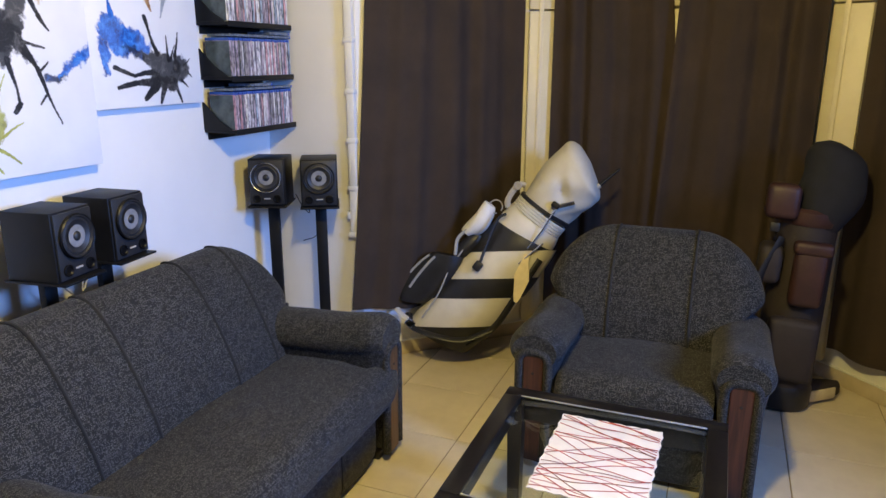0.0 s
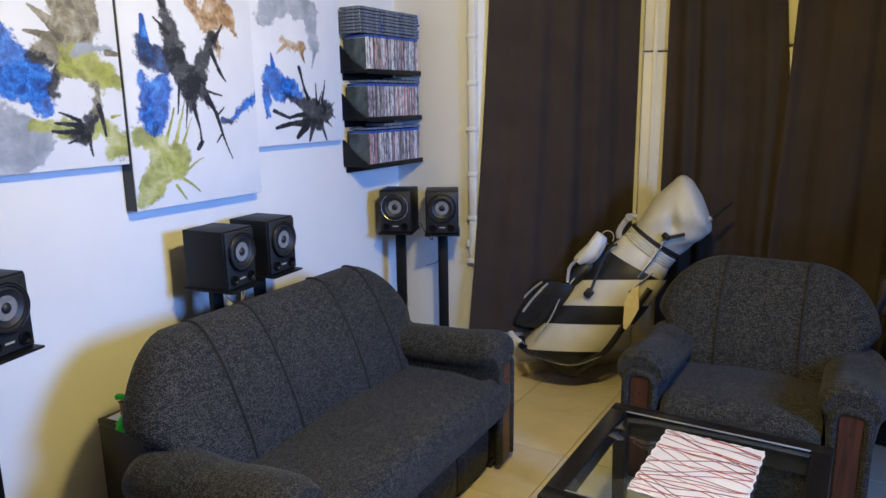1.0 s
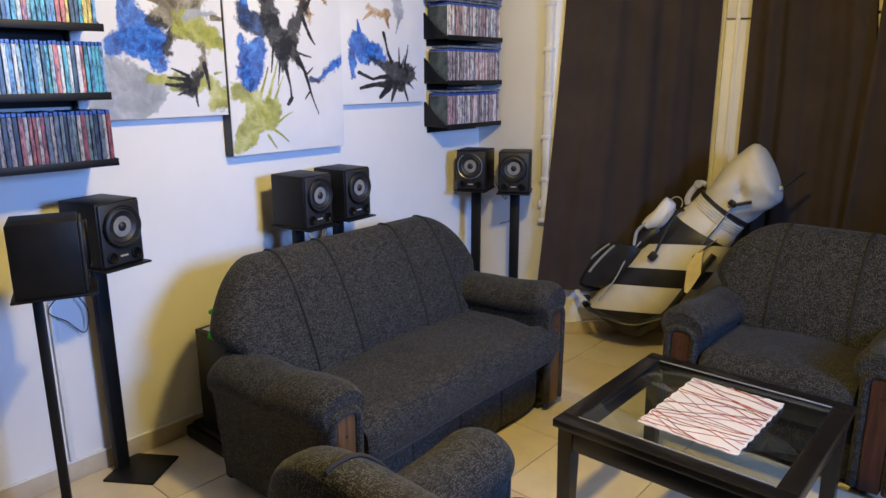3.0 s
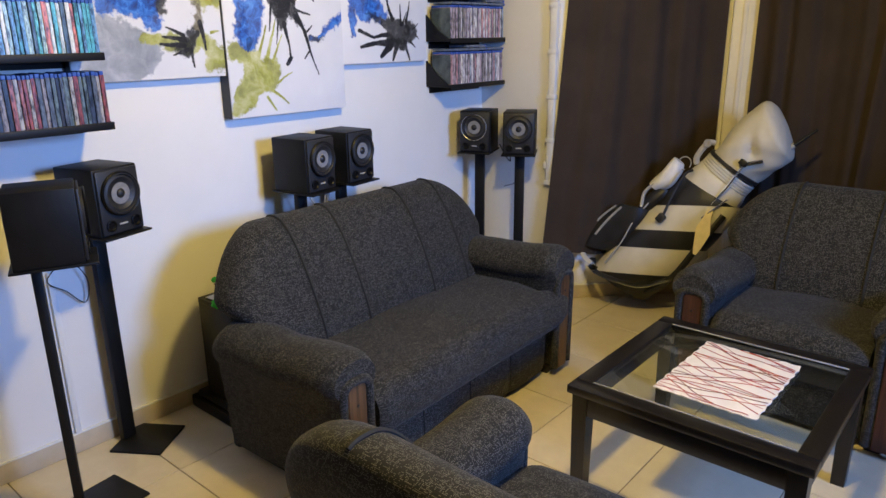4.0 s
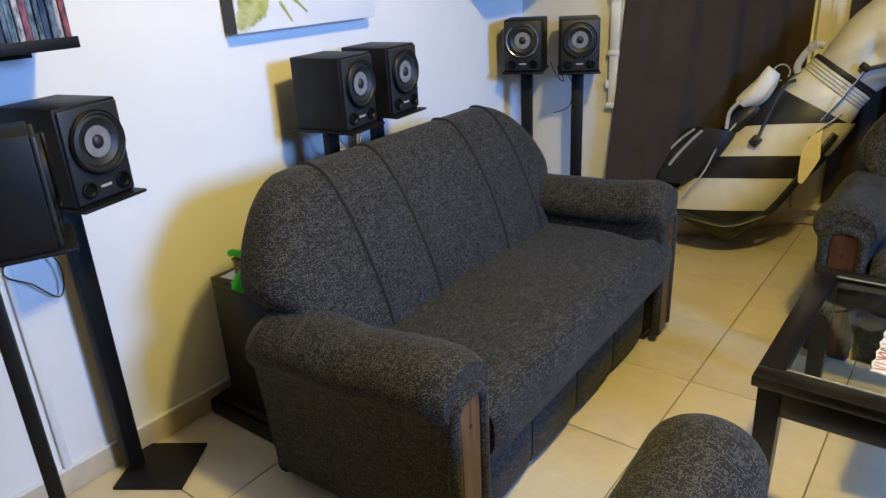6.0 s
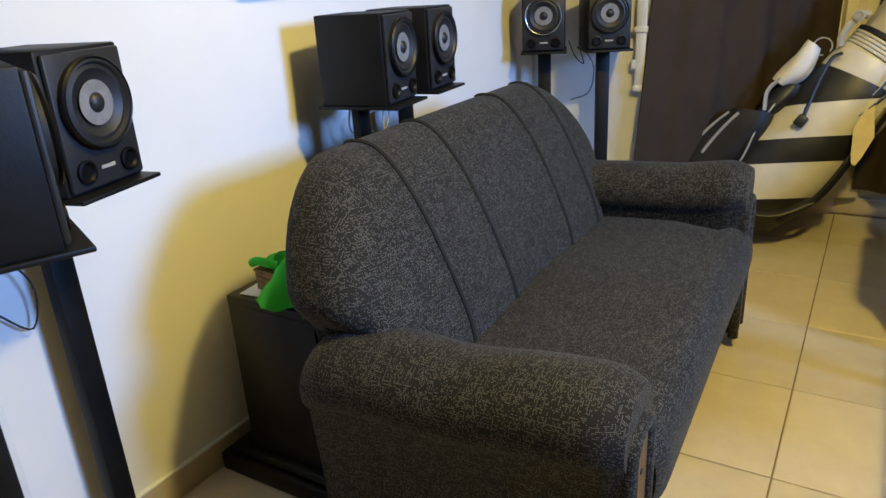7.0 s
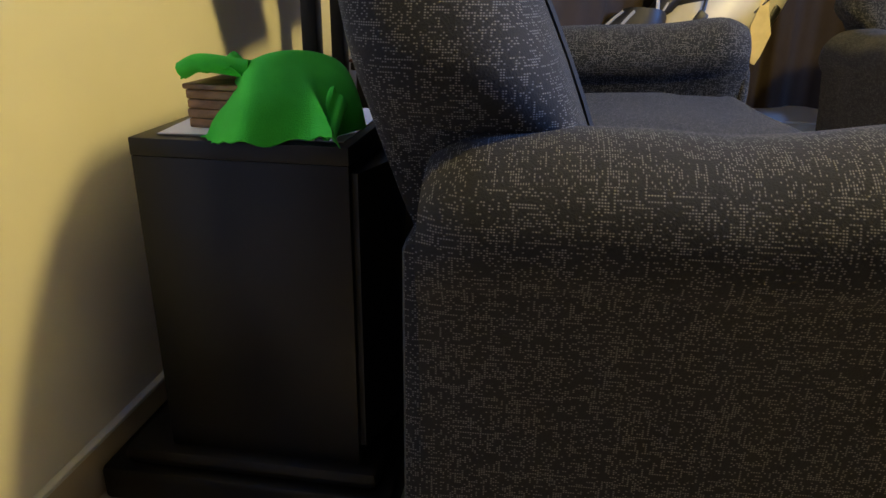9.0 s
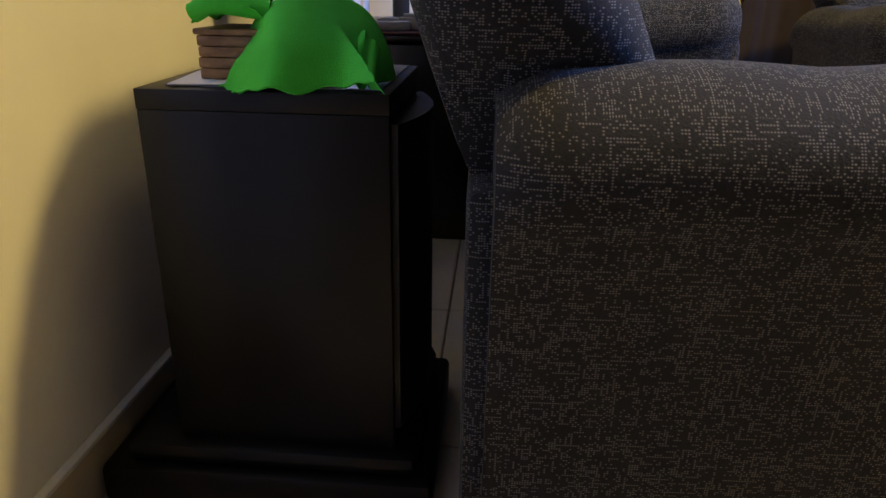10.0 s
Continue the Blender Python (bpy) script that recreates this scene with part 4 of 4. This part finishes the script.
canvas(3.283, 3.885, 1.42, 2.38, 0.030, "abstract canvas with grey, blue and black ink splashes", "canvas_of_black_and_blue", C)


# ---- subwoofer and what lies on it ----
sub = thing("subwoofer", "tall black glossy subwoofer cabinet beside the sofa", "subwoofer", pose(0.235, 2.49, 0))
part("plinth", box(-0.235, 0.185, -0.162, 0.16, 0.0, 0.055, 0.008), M_SUB, sub)
part("plinth_step", box(-0.205, 0.165, -0.150, 0.15, 0.055, 0.085, 0.014), M_SUB, sub)
part("cabinet", box(-0.136, 0.136, -0.130, 0.13, 0.085, 0.5005, 0.0015), M_SUB, sub)
part("top_slab", box(-0.1365, 0.1365, -0.1303, 0.1303, 0.5007, 0.523, 0.0015), M_SUB, sub)
b = bmesh.new()
loft([[(0.135 + 0.034 * math.sin(math.pi * (0.08 + 0.84 * k / 10)), -0.12 + 0.24 * k / 10, z) for k in range(11)] + [(0.1355, 0.12, z), (0.1355, -0.12, z)] for z in (0.11, 0.49)], bm=b)
part("grille", b, M_SUB, sub, "bowed black cloth grille")
card = thing("sheet", "grey glossy card lying on the subwoofer", "card", pose(0.235, 2.49, 0.5235), bm=box(-0.11, 0.125, -0.11, 0.12, 0, 0.0015), material=M_SILVER)
sheet = thing("sheet", "white paper under the wooden box", "paper", pose(0.175, 2.47, 0.5255, 0, 0, 6), bm=box(-0.055, 0.06, -0.09, 0.08, 0, 0.001), material=M_PAPER)
wb = thing("wooden_box", "small brown stacked wooden box on the subwoofer", "box", pose(0.202, 2.455, 0.527, 0, 0, -4))
for k in range(4):
    part("layer", box(-0.048 - 0.001 * (k % 2), 0.048, -0.045, 0.045 + 0.001 * (k % 2), 0.0118 * k, 0.0118 * k + 0.0112, 0.002), M_WICKER, wb)
part("rim", box(-0.051, 0.051, -0.048, 0.048, 0.0474, 0.054, 0.002), M_WICKER, wb)


def drape(name, label, m, nx, ny, fn, thick=0.004):
    """A cloth sheet from a height function over a grid, with a little thickness."""
    bm = bmesh.new()
    vs = [[bm.verts.new(fn(i / nx, j / ny)) for i in range(nx + 1)] for j in range(ny + 1)]
    for j in range(ny):
        for i in range(nx):
            bm.faces.new((vs[j][i], vs[j][i + 1], vs[j + 1][i + 1], vs[j + 1][i]))
    bm.normal_update()
    ext = bmesh.ops.extrude_face_region(bm, geom=list(bm.faces))
    new_vs = [v for v in ext["geom"] if isinstance(v, bmesh.types.BMVert)]
    for v in new_vs:
        v.co += Vector((0, thick * 0.7, -thick * 0.5))
    return bm


def green_main(s, t):
    # front hangs towards -y over the edge of the top, back lies on the box
    x = 0.200 + 0.150 * s + 0.012 * math.sin(7 * t + 2 * s)
    crown = math.sin(math.pi * min(1, max(0, s * 0.95 + 0.06))) ** 0.55
    y = 2.345 + 0.16 * t + 0.018 * math.sin(9 * s + 1.5)
    z = 0.528 + (0.090 * crown) * math.sin(math.pi * (0.04 + 0.60 * t)) ** 0.75 + 0.006 * math.sin(8 * s + 5 * t) * (1 - t) + 0.0015 * math.sin(23 * s + 3 * t) * (1 - t) ** 2
    if t < 0.12:
        z -= (0.024 * (1.1 - s) + 0.0016 * math.sin(41 * s + 3 * math.sin(6 * s))) * (1 - t / 0.12)
    return (x + 0.02 * (s - 0.5) * (1 - t), y, max(z, 0.5275 if y > 2.362 else 0.500))


cl = thing("green_cloth", "bright green fleece cloth draped over a wooden box", "cloth")
part("main_fold", drape("green", "", None, 30, 20, green_main), M_GREEN, cl)
part("box_fold", drape("green2", "", None, 16, 12, lambda s, t: (0.150 + 0.10 * s, 2.405 + 0.09 * t + 0.008 * math.sin(7 * s), 0.588 + 0.022 * math.sin(math.pi * s) ** 2 * math.sin(math.pi * (0.2 + 0.7 * t)) + 0.008 * math.sin(11 * s + 4 * t) ** 2)), M_GREEN, cl)
part("curl", tube(curve([(0.152, 2.41, 0.597), (0.18, 2.405, 0.607), (0.235, 2.415, 0.600)], 12), 0.011, 10), M_GREEN, cl)
part("corner_fold", drape("green3", "", None, 10, 8, lambda s, t: (0.325 + 0.026 * s, 2.38 + 0.05 * t, 0.528 + 0.055 * t * (1 - 0.7 * abs(s - 0.4)) + 0.004 * math.sin(9 * s))), M_GREEN, cl)

# low dark unit behind the sofa with a cloth and odds and ends
unit = thing("low_cabinet", "low dark cabinet behind the sofa with a cloth on top", "cabinet", pose(0.27, 3.60, 0))
part("body", box(-0.17, 0.15, -0.25, 0.27, 0.0, 0.49, 0.006), M_BLACKWOOD, unit)
part("top", box(-0.18, 0.16, -0.26, 0.28, 0.49, 0.51, 0.004), M_BLACKWOOD, unit)
thing("table_cloth", "red-brown cloth on the low cabinet", "cloth", pose(0.27, 3.60, 0.5105), bm=box(-0.185, 0.16, -0.265, 0.2, 0, 0.006, 0.002), material=M_CLOTH)
for x, y, w, d, hgt, mt, nm, lb, cat, tn in ((0.20, 3.42, 0.05, 0.09, 0.022, M_PAPER, "paper_bundle", "folded white papers on a cloth", "paper", 30), (0.27, 3.44, 0.035, 0.06, 0.03, M_GREY, "small_device", "small grey plastic device on a cloth", "device", -20), (0.33, 3.45, 0.04, 0.05, 0.03, M_BLACK, "small_device", "small black plastic device on a cloth", "device", 15)):
    thing(nm, lb, cat, pose(x, y, 0.517, 0, 0, tn), bm=merge(box(-w, w, -d / 2, d / 2, 0, hgt, 0.006), box(-w * 0.6, w * 0.5, -d / 3, d / 3, hgt, hgt + 0.008, 0.003)), material=mt)


# ---- golf bag ----
def ring_at(z, r, slant=0.0, ph=0.0, n=40, ex=1.0, ey=1.0, off=(0, 0)):
    return [(off[0] + r * ex * math.cos(a), off[1] + r * ey * math.sin(a), z + slant * r * math.cos(a - ph)) for a in (2 * math.pi * k / n for k in range(n))]


def golf_bag():
    # own z runs up the bag; +x is its underside, -x carries the pockets, -y faces the room
    m = Matrix.Translation((0.905, 4.615, 0.125)) @ Matrix.Rotation(radians(-14), 4, "X") @ Matrix.Rotation(radians(34), 4, "Y")
    ob = thing("golf_bag", "off-white and black golf bag with a hood, leaning by curtains", "golf bag", m)
    S = 0.92

    def band(name, z0, z1, r0, r1, material, label="", s0=S, s1=S):
        rings = [ring_at(z0 + (z1 - z0) * k / 8, r0 + (r1 - r0) * k / 8 + 0.003 * math.sin(math.pi * k / 8), s0 + (s1 - s0) * k / 8, ex=1.06, ey=0.86) for k in range(9)]
        part(name, loft(rings), material, ob, label)
    band("base_cup", 0.0, 0.10, 0.150, 0.186, M_BLACK, "black moulded base", 0.25, S)
    band("lower_panel", 0.10, 0.30, 0.186, 0.192, M_VINYL, "off-white vinyl panel")
    band("black_band", 0.30, 0.435, 0.193, 0.190, M_BLACK, "black vinyl band")
    band("upper_panel", 0.435, 0.62, 0.189, 0.172, M_VINYL, "off-white vinyl panel")
    band("shoulder_band", 0.62, 0.735, 0.173, 0.158, M_BLACK, "black vinyl band", S, 0.18)
    band("neck_panel", 0.735, 0.83, 0.156, 0.142, M_VINYL, "off-white vinyl panel", 0.18, 0.0)
    for k in range(4):
        z = 0.832 + 0.015 * k
        part("collar_rib", loft([ring_at(z + dz, r, 0.0, ex=1.04, ey=0.92) for dz, r in ((0, 0.140), (0.002, 0.144), (0.011, 0.144), (0.0135, 0.140))]), M_VINYL, ob)
    part("collar_band", loft([ring_at(z, r, 0.05, ex=1.02, ey=0.95) for z, r in ((0.894, 0.142), (0.897, 0.147), (0.914, 0.147), (0.917, 0.142))]), M_BLACK, ob)
    rings = []
    for k in range(26):
        t = k / 25
        z = 0.915 + 0.315 * t
        r = 0.138 + 0.020 * math.sin(math.pi * 0.5 * min(1, t * 1.6)) if t < 0.80 else 0.158 * math.sqrt(max(0.004, 1 - ((t - 0.80) / 0.202) ** 2.4))
        ring = []
        for q, p in enumerate(ring_at(z, r, 0.05 - 0.62 * t ** 1.6, off=(0.045 * t ** 1.5, 0))):
            a = 2 * math.pi * q / 40
            fold = 0.006 * math.sin(3 * a + 5 * t) + 0.005 * math.sin(5 * a - 9 * t + 1)
            fold -= 0.045 * math.exp(-((a - 4.95) / 0.30) ** 2 - ((t - 0.42 + 0.35 * (a - 4.95)) / 0.10) ** 2)
            fold += 0.014 * math.exp(-((a - 4.75) / 0.30) ** 2 - ((t - 0.62 + 0.3 * (a - 4.75)) / 0.10) ** 2)
            f = 1 + fold / max(r, 0.05) * (1 - t) ** 0.3
            ring.append((p[0] * f, p[1] * f, p[2]))
        rings.append(ring)
    part("hood", loft(rings), M_HOOD, ob, "soft off-white rain hood")
    # zipped side pocket with grey stripes; its top lies level
    def pocket_ring(t, out=0.0):
        bul = math.sin(math.pi * (0.10 + 0.78 * t)) ** 0.5
        ring = []
        for q in range(28):
            a = 2 * math.pi * q / 28
            x = -0.24 - (0.13 * bul + out) * se(math.cos(a), 0.8)
            y = -0.035 + (0.125 + out) * se(math.sin(a), 0.8)
            ring.append((x, y, -0.06 + 0.33 * t + 0.58 * (x + 0.24) + 0.13))
        return ring
    pocket = part("side_pocket", loft([pocket_ring(k / 12) for k in range(13)]), M_BLACK, ob, "black zipped pocket")
    for q in (1, 24, 22):
        part("stripe", tube([pocket_ring(0.28 + 0.66 * k / 9, 0.002)[q] for k in range(10)], 0.008, 6, flat=0.6), M_GREY, pocket)
    part("pocket_piping", tube(curve([(-0.12, -0.155, 0.06), (-0.13, -0.155, 0.22), (-0.17, -0.135, 0.36), (-0.19, -0.09, 0.52)], 24), 0.0045, 6), M_GREY, ob)
    part("upper_pouch", loft([ring_at(z, r, 0.5, 0, 20, 0.9, 1.1, (-0.185, -0.045)) for z, r in ((0.42, 0.035), (0.44, 0.055), (0.54, 0.058), (0.58, 0.040))]), M_BLACK, ob)
    part("pouch_trim", tube(curve([(-0.20, -0.105, 0.43), (-0.245, -0.10, 0.50), (-0.235, -0.10, 0.57), (-0.20, -0.10, 0.60)], 16), 0.010, 8, flat=0.5), M_GREY, ob)
    glove = []
    for k in range(14):
        t = k / 13
        r = 0.022 + 0.042 * math.sin(math.pi * (0.1 + 0.82 * t)) ** 0.7
        glove.append([(-0.235 + 0.02 * math.sin(3 * t) + r * 0.8 * math.cos(a) + 0.004 * math.sin(3 * a + 6 * t), -0.06 + r * math.sin(a), 0.55 + 0.20 * t) for a in (2 * math.pi * q / 18 for q in range(18))])
    part("towel", loft(glove), M_TOWEL, ob, "white towelling glove")
    part("towel_ring", tube([(-0.20 + 0.036 * math.cos(a), -0.06, 0.76 + 0.036 * math.sin(a)) for a in (2 * math.pi * k / 16 for k in range(15))], 0.0035, 6), M_GREY, ob)
    part("handle_strap", tube(curve([(-0.145, -0.06, 0.80), (-0.166, -0.072, 0.825), (-0.174, -0.078, 0.88), (-0.168, -0.08, 0.93), (-0.140, -0.07, 0.945)], 24), 0.017, 10, flat=0.6), M_STRAP, ob, "beige carrying handle")
    snap = lathe([(0.022, 0), (0.022, 0.006), (0.014, 0.008), (0.012, 0.004), (0.003, 0.004)], 20)
    snap.transform(Matrix.Translation((-0.166, -0.096, 0.922)) @ Matrix.Rotation(radians(100), 4, "X"))
    part("snap", snap, M_GREY, ob)
    part("cord", tube(curve([(-0.115, -0.125, 0.775), (-0.13, -0.135, 0.73), (-0.10, -0.150, 0.62), (-0.055, -0.168, 0.50)], 16), 0.0075, 8), M_BLACK, ob)
    part("cord_toggle", box(-0.072, -0.030, -0.190, -0.160, 0.455, 0.505, 0.008), M_BLACK, ob)
    tg = bmesh.new()
    loft([[(0.105 + 0.50 * zz - w, y + 0.02, 0.68 - zz), (0.105 + 0.50 * zz + w, y + 0.02, 0.68 - zz + 0.5 * w), (0.105 + 0.50 * zz + w, y + 0.026, 0.68 - zz + 0.5 * w), (0.105 + 0.50 * zz - w, y + 0.026, 0.68 - zz)] for zz, w, y in ((0, 0.014, -0.150), (0.03, 0.018, -0.16), (0.11, 0.040, -0.172), (0.19, 0.020, -0.178), (0.22, 0.008, -0.178))], bm=tg)
    part("tag", tg, M_TAG, ob, "cream felt tag")
    part("stand_leg", tube([(0.085, -0.125, 0.70), (0.088, -0.140, 0.82), (0.075, -0.152, 0.96)], 0.0045, 8), M_CHROME, ob)
    part("stand_leg", tube([(0.10, -0.135, 0.62), (0.13, -0.13, 0.78)], 0.0045, 8), M_CHROME, ob)
    part("leg_hinge", box(0.045, 0.085, -0.172, -0.135, 0.955, 0.985, 0.006), M_MATT, ob)
    part("hinge_rod", tube([(0.075, -0.15, 0.97), (0.125, -0.13, 1.035)], 0.010, 8), M_CHROME, ob)
    part("grip", tube([(0.11, -0.02, 1.02), (0.135, 0.01, 1.13), (0.165, 0.04, 1.30)], [0.012, 0.011, 0.007], 10), M_MATT, ob)
    part("grip_label", tube([(0.128, 0.0, 1.105), (0.142, 0.015, 1.175)], 0.0145, 10), M_GREY, ob)
    part("harness", tube(curve([(0.165, -0.09, 0.70), (0.19, -0.12, 0.50), (0.205, -0.11, 0.28), (0.16, -0.10, 0.10)], 20), 0.020, 10, flat=0.5), M_BLACK, ob)
    part("shoulder_strap", tube(curve([(-0.20, -0.13, 0.02), (-0.12, -0.195, 0.0), (0.02, -0.20, 0.06), (0.13, -0.16, 0.13), (0.20, -0.10, 0.26)], 26), 0.020, 10, flat=0.35), M_BLACK, ob)
    part("strap_buckle", box(-0.165, -0.115, -0.215, -0.195, -0.01, 0.035, 0.005), M_CHROME, ob)
    part("white_strap", tube(curve([(-0.30, -0.10, 0.0), (-0.24, -0.16, 0.0), (-0.15, -0.20, 0.02)], 12), 0.016, 8, flat=0.4), M_VINYL, ob)
    return ob


golf_bag()


def dark_bag():
    ob = thing("golf_bag", "dark red-brown golf bag with a black knitted head cover", "golf bag", pose(2.60, 4.76, 0.0, -4, 3, 0))
    part("base", loft([ring_at(z, r, n=28) for z, r in ((0.0, 0.13), (0.02, 0.145), (0.10, 0.145), (0.12, 0.138))]), M_BLACK, ob)
    part("body", loft([ring_at(z, 0.138 - 0.02 * (z - 0.12), n=28) for z in (0.12, 0.3, 0.5, 0.7, 0.88)]), M_DARKNYLON, ob)
    part("collar", loft([ring_at(z, r, n=28) for z, r in ((0.88, 0.128), (0.90, 0.135), (0.94, 0.135), (0.955, 0.12))]), M_REDLEATHER, ob)
    part("pocket", box(-0.05, 0.09, -0.19, -0.11, 0.52, 0.80, 0.03, 3), M_REDLEATHER, ob)
    part("pocket_flap", box(-0.06, 0.10, -0.20, -0.12, 0.76, 0.82, 0.02, 3), M_REDLEATHER, ob)
    part("side_pocket", box(-0.19, -0.09, -0.15, 0.03, 0.60, 0.78, 0.03, 3), M_DARKNYLON, ob)
    part("red_pouch", box(-0.20, -0.06, -0.15, -0.03, 0.90, 1.06, 0.03, 3), M_REDLEATHER, ob)
    part("lower_pocket", box(-0.11, 0.11, -0.185, -0.10, 0.16, 0.46, 0.035, 3), M_DARKNYLON, ob)
    part("lens", box(-0.17, -0.13, -0.158, -0.148, 0.845, 0.885, 0.004), M_BLACK, ob)
    rings = []
    for k in range(16):
        t = k / 15
        z = 0.86 + 0.45 * t
        r = 0.105 + 0.025 * math.sin(math.pi * t) if t < 0.6 else 0.128 * math.sqrt(max(0.003, 1 - ((t - 0.6) / 0.405) ** 2))
        rings.append([(0.02 + 0.05 * math.sin(2.6 * t) + p[0] * (1.12 + 0.07 * math.sin(21 * p[2] + 2 * p[1] * 9)), p[1] * (1 + 0.06 * math.sin(17 * p[2] + 5)), p[2] - 0.05 * t * t * (1 + p[0] * 5)) for p in ring_at(z, r, 0.0, n=32, ex=0.95)])
    part("head_cover", loft(rings), M_NAVY, ob, "black knitted head cover")
    part("strap", tube(curve([(-0.11, -0.13, 0.82), (-0.18, -0.16, 0.6), (-0.17, -0.16, 0.35), (-0.10, -0.14, 0.16)], 20), 0.022, 8, flat=0.35), M_BLACK, ob)
    return ob


dark_bag()
shoe = thing("shoe", "dark shoe with a worn pale patch beside the golf bag", "shoe", pose(2.76, 4.84, 0, 0, 0, 40))
rings = []
for k in range(14):
    t = k / 13
    w = 0.055 * math.sin(math.pi * (0.06 + 0.88 * t)) ** 0.5
    hh = 0.13 - 0.055 * t
    rings.append([((t - 0.5) * 0.31, w * se(math.cos(a), 0.8), max(0.004, hh * 0.5 + hh * 0.5 * se(math.sin(a), 0.8))) for a in (2 * math.pi * q / 18 for q in range(18))])
part("upper", loft(rings), M_DARKNYLON, shoe)
part("patch", box(-0.08, 0.09, -0.060, -0.048, 0.018, 0.075, 0.006), M_TAG, shoe)


# ---- cables ----
def cable(points, r, label, m=M_RUB):
    thing("cable", label, "cable", bm=tube(curve(points, 40), r, 6), material=m, group="cables")


cable([(0.02, 1.76, 0.90), (0.0, 1.80, 0.83), (0.01, 1.90, 0.80), (0.02, 1.97, 0.70), (0.0, 1.96, 0.60), (0.0, 1.90, 0.66), (0.01, 1.84, 0.73), (0.06, 1.99, 0.86)], 0.0022, "thin black speaker cable looping behind stands")
cable([(0.09, 2.92, 0.90), (0.06, 2.95, 0.80), (0.10, 3.03, 0.76), (0.07, 3.0, 0.83), (0.09, 3.10, 0.85), (0.10, 3.06, 0.78), (0.06, 3.12, 0.90)], 0.003, "bundle of thin grey cable below two speakers", M_GREY)
cable([(0.20, 4.33, 0.93), (0.22, 4.36, 0.86), (0.26, 4.36, 0.83), (0.24, 4.37, 0.89), (0.28, 4.37, 0.86), (0.30, 4.38, 0.80), (0.27, 4.40, 0.70), (0.18, 4.41, 0.66)], 0.0025, "thin dark cable hanging between corner speakers")


# ---- floor, skirting ----
floor = thing("floor", "glossy beige square floor tiles with brown joints", "floor", kind="structure", bm=box(X0 - 0.15, XR + 0.15, YB - 0.15, 5.4, -0.06, -0.004), material=M_GROUT)
PX, PY = 0.4435, 0.449
tile_bm = box(-PX / 2 + 0.0022, PX / 2 - 0.0022, -PY / 2 + 0.0022, PY / 2 - 0.0022, -0.010, 0.0, 0.0012, 1)
tile_me = mesh_of("tile", tile_bm, M_TILE, smooth=False)
for i in range(-3, 9):
    for j in range(-11, 5):
        cx, cy = 1.287 + (i + 0.5) * PX, 3.385 + (j + 0.5) * PY
        if cx < X0 - 0.1 or cx > XR + 0.2 or cy < YB - 0.2 or cy > 5.3:
            continue
        t = new("tile", tile_me)
        t.parent = floor
        t.matrix_basis = pose(cx, cy, 0)


def skirting(a, b, name="baseboard"):
    a, b = Vector((*a, 0)), Vector((*b, 0))
    d = b - a
    ln, ang = d.length, math.degrees(math.atan2(d.y, d.x))
    ob = thing(name, "beige tile skirting with a white bead along the wall", "baseboard", pose(a.x, a.y, 0, 0, 0, ang), kind="structure")
    part("board", box(0, ln, -0.012, -0.0005, 0.001, 0.078, 0.002), M_SKIRT, ob)
    part("bead", box(0, ln, -0.014, -0.0005, 0.0785, 0.086, 0.002), M_PVC, ob)


skirting((X0, YB), (X0, YN - 0.02))
skirting((X0 + 0.02, YN), BAY[0])
skirting(BAY[0], BAY[1])
skirting(BAY[1], BAY[2])
skirting(BAY[2], BAY[3])
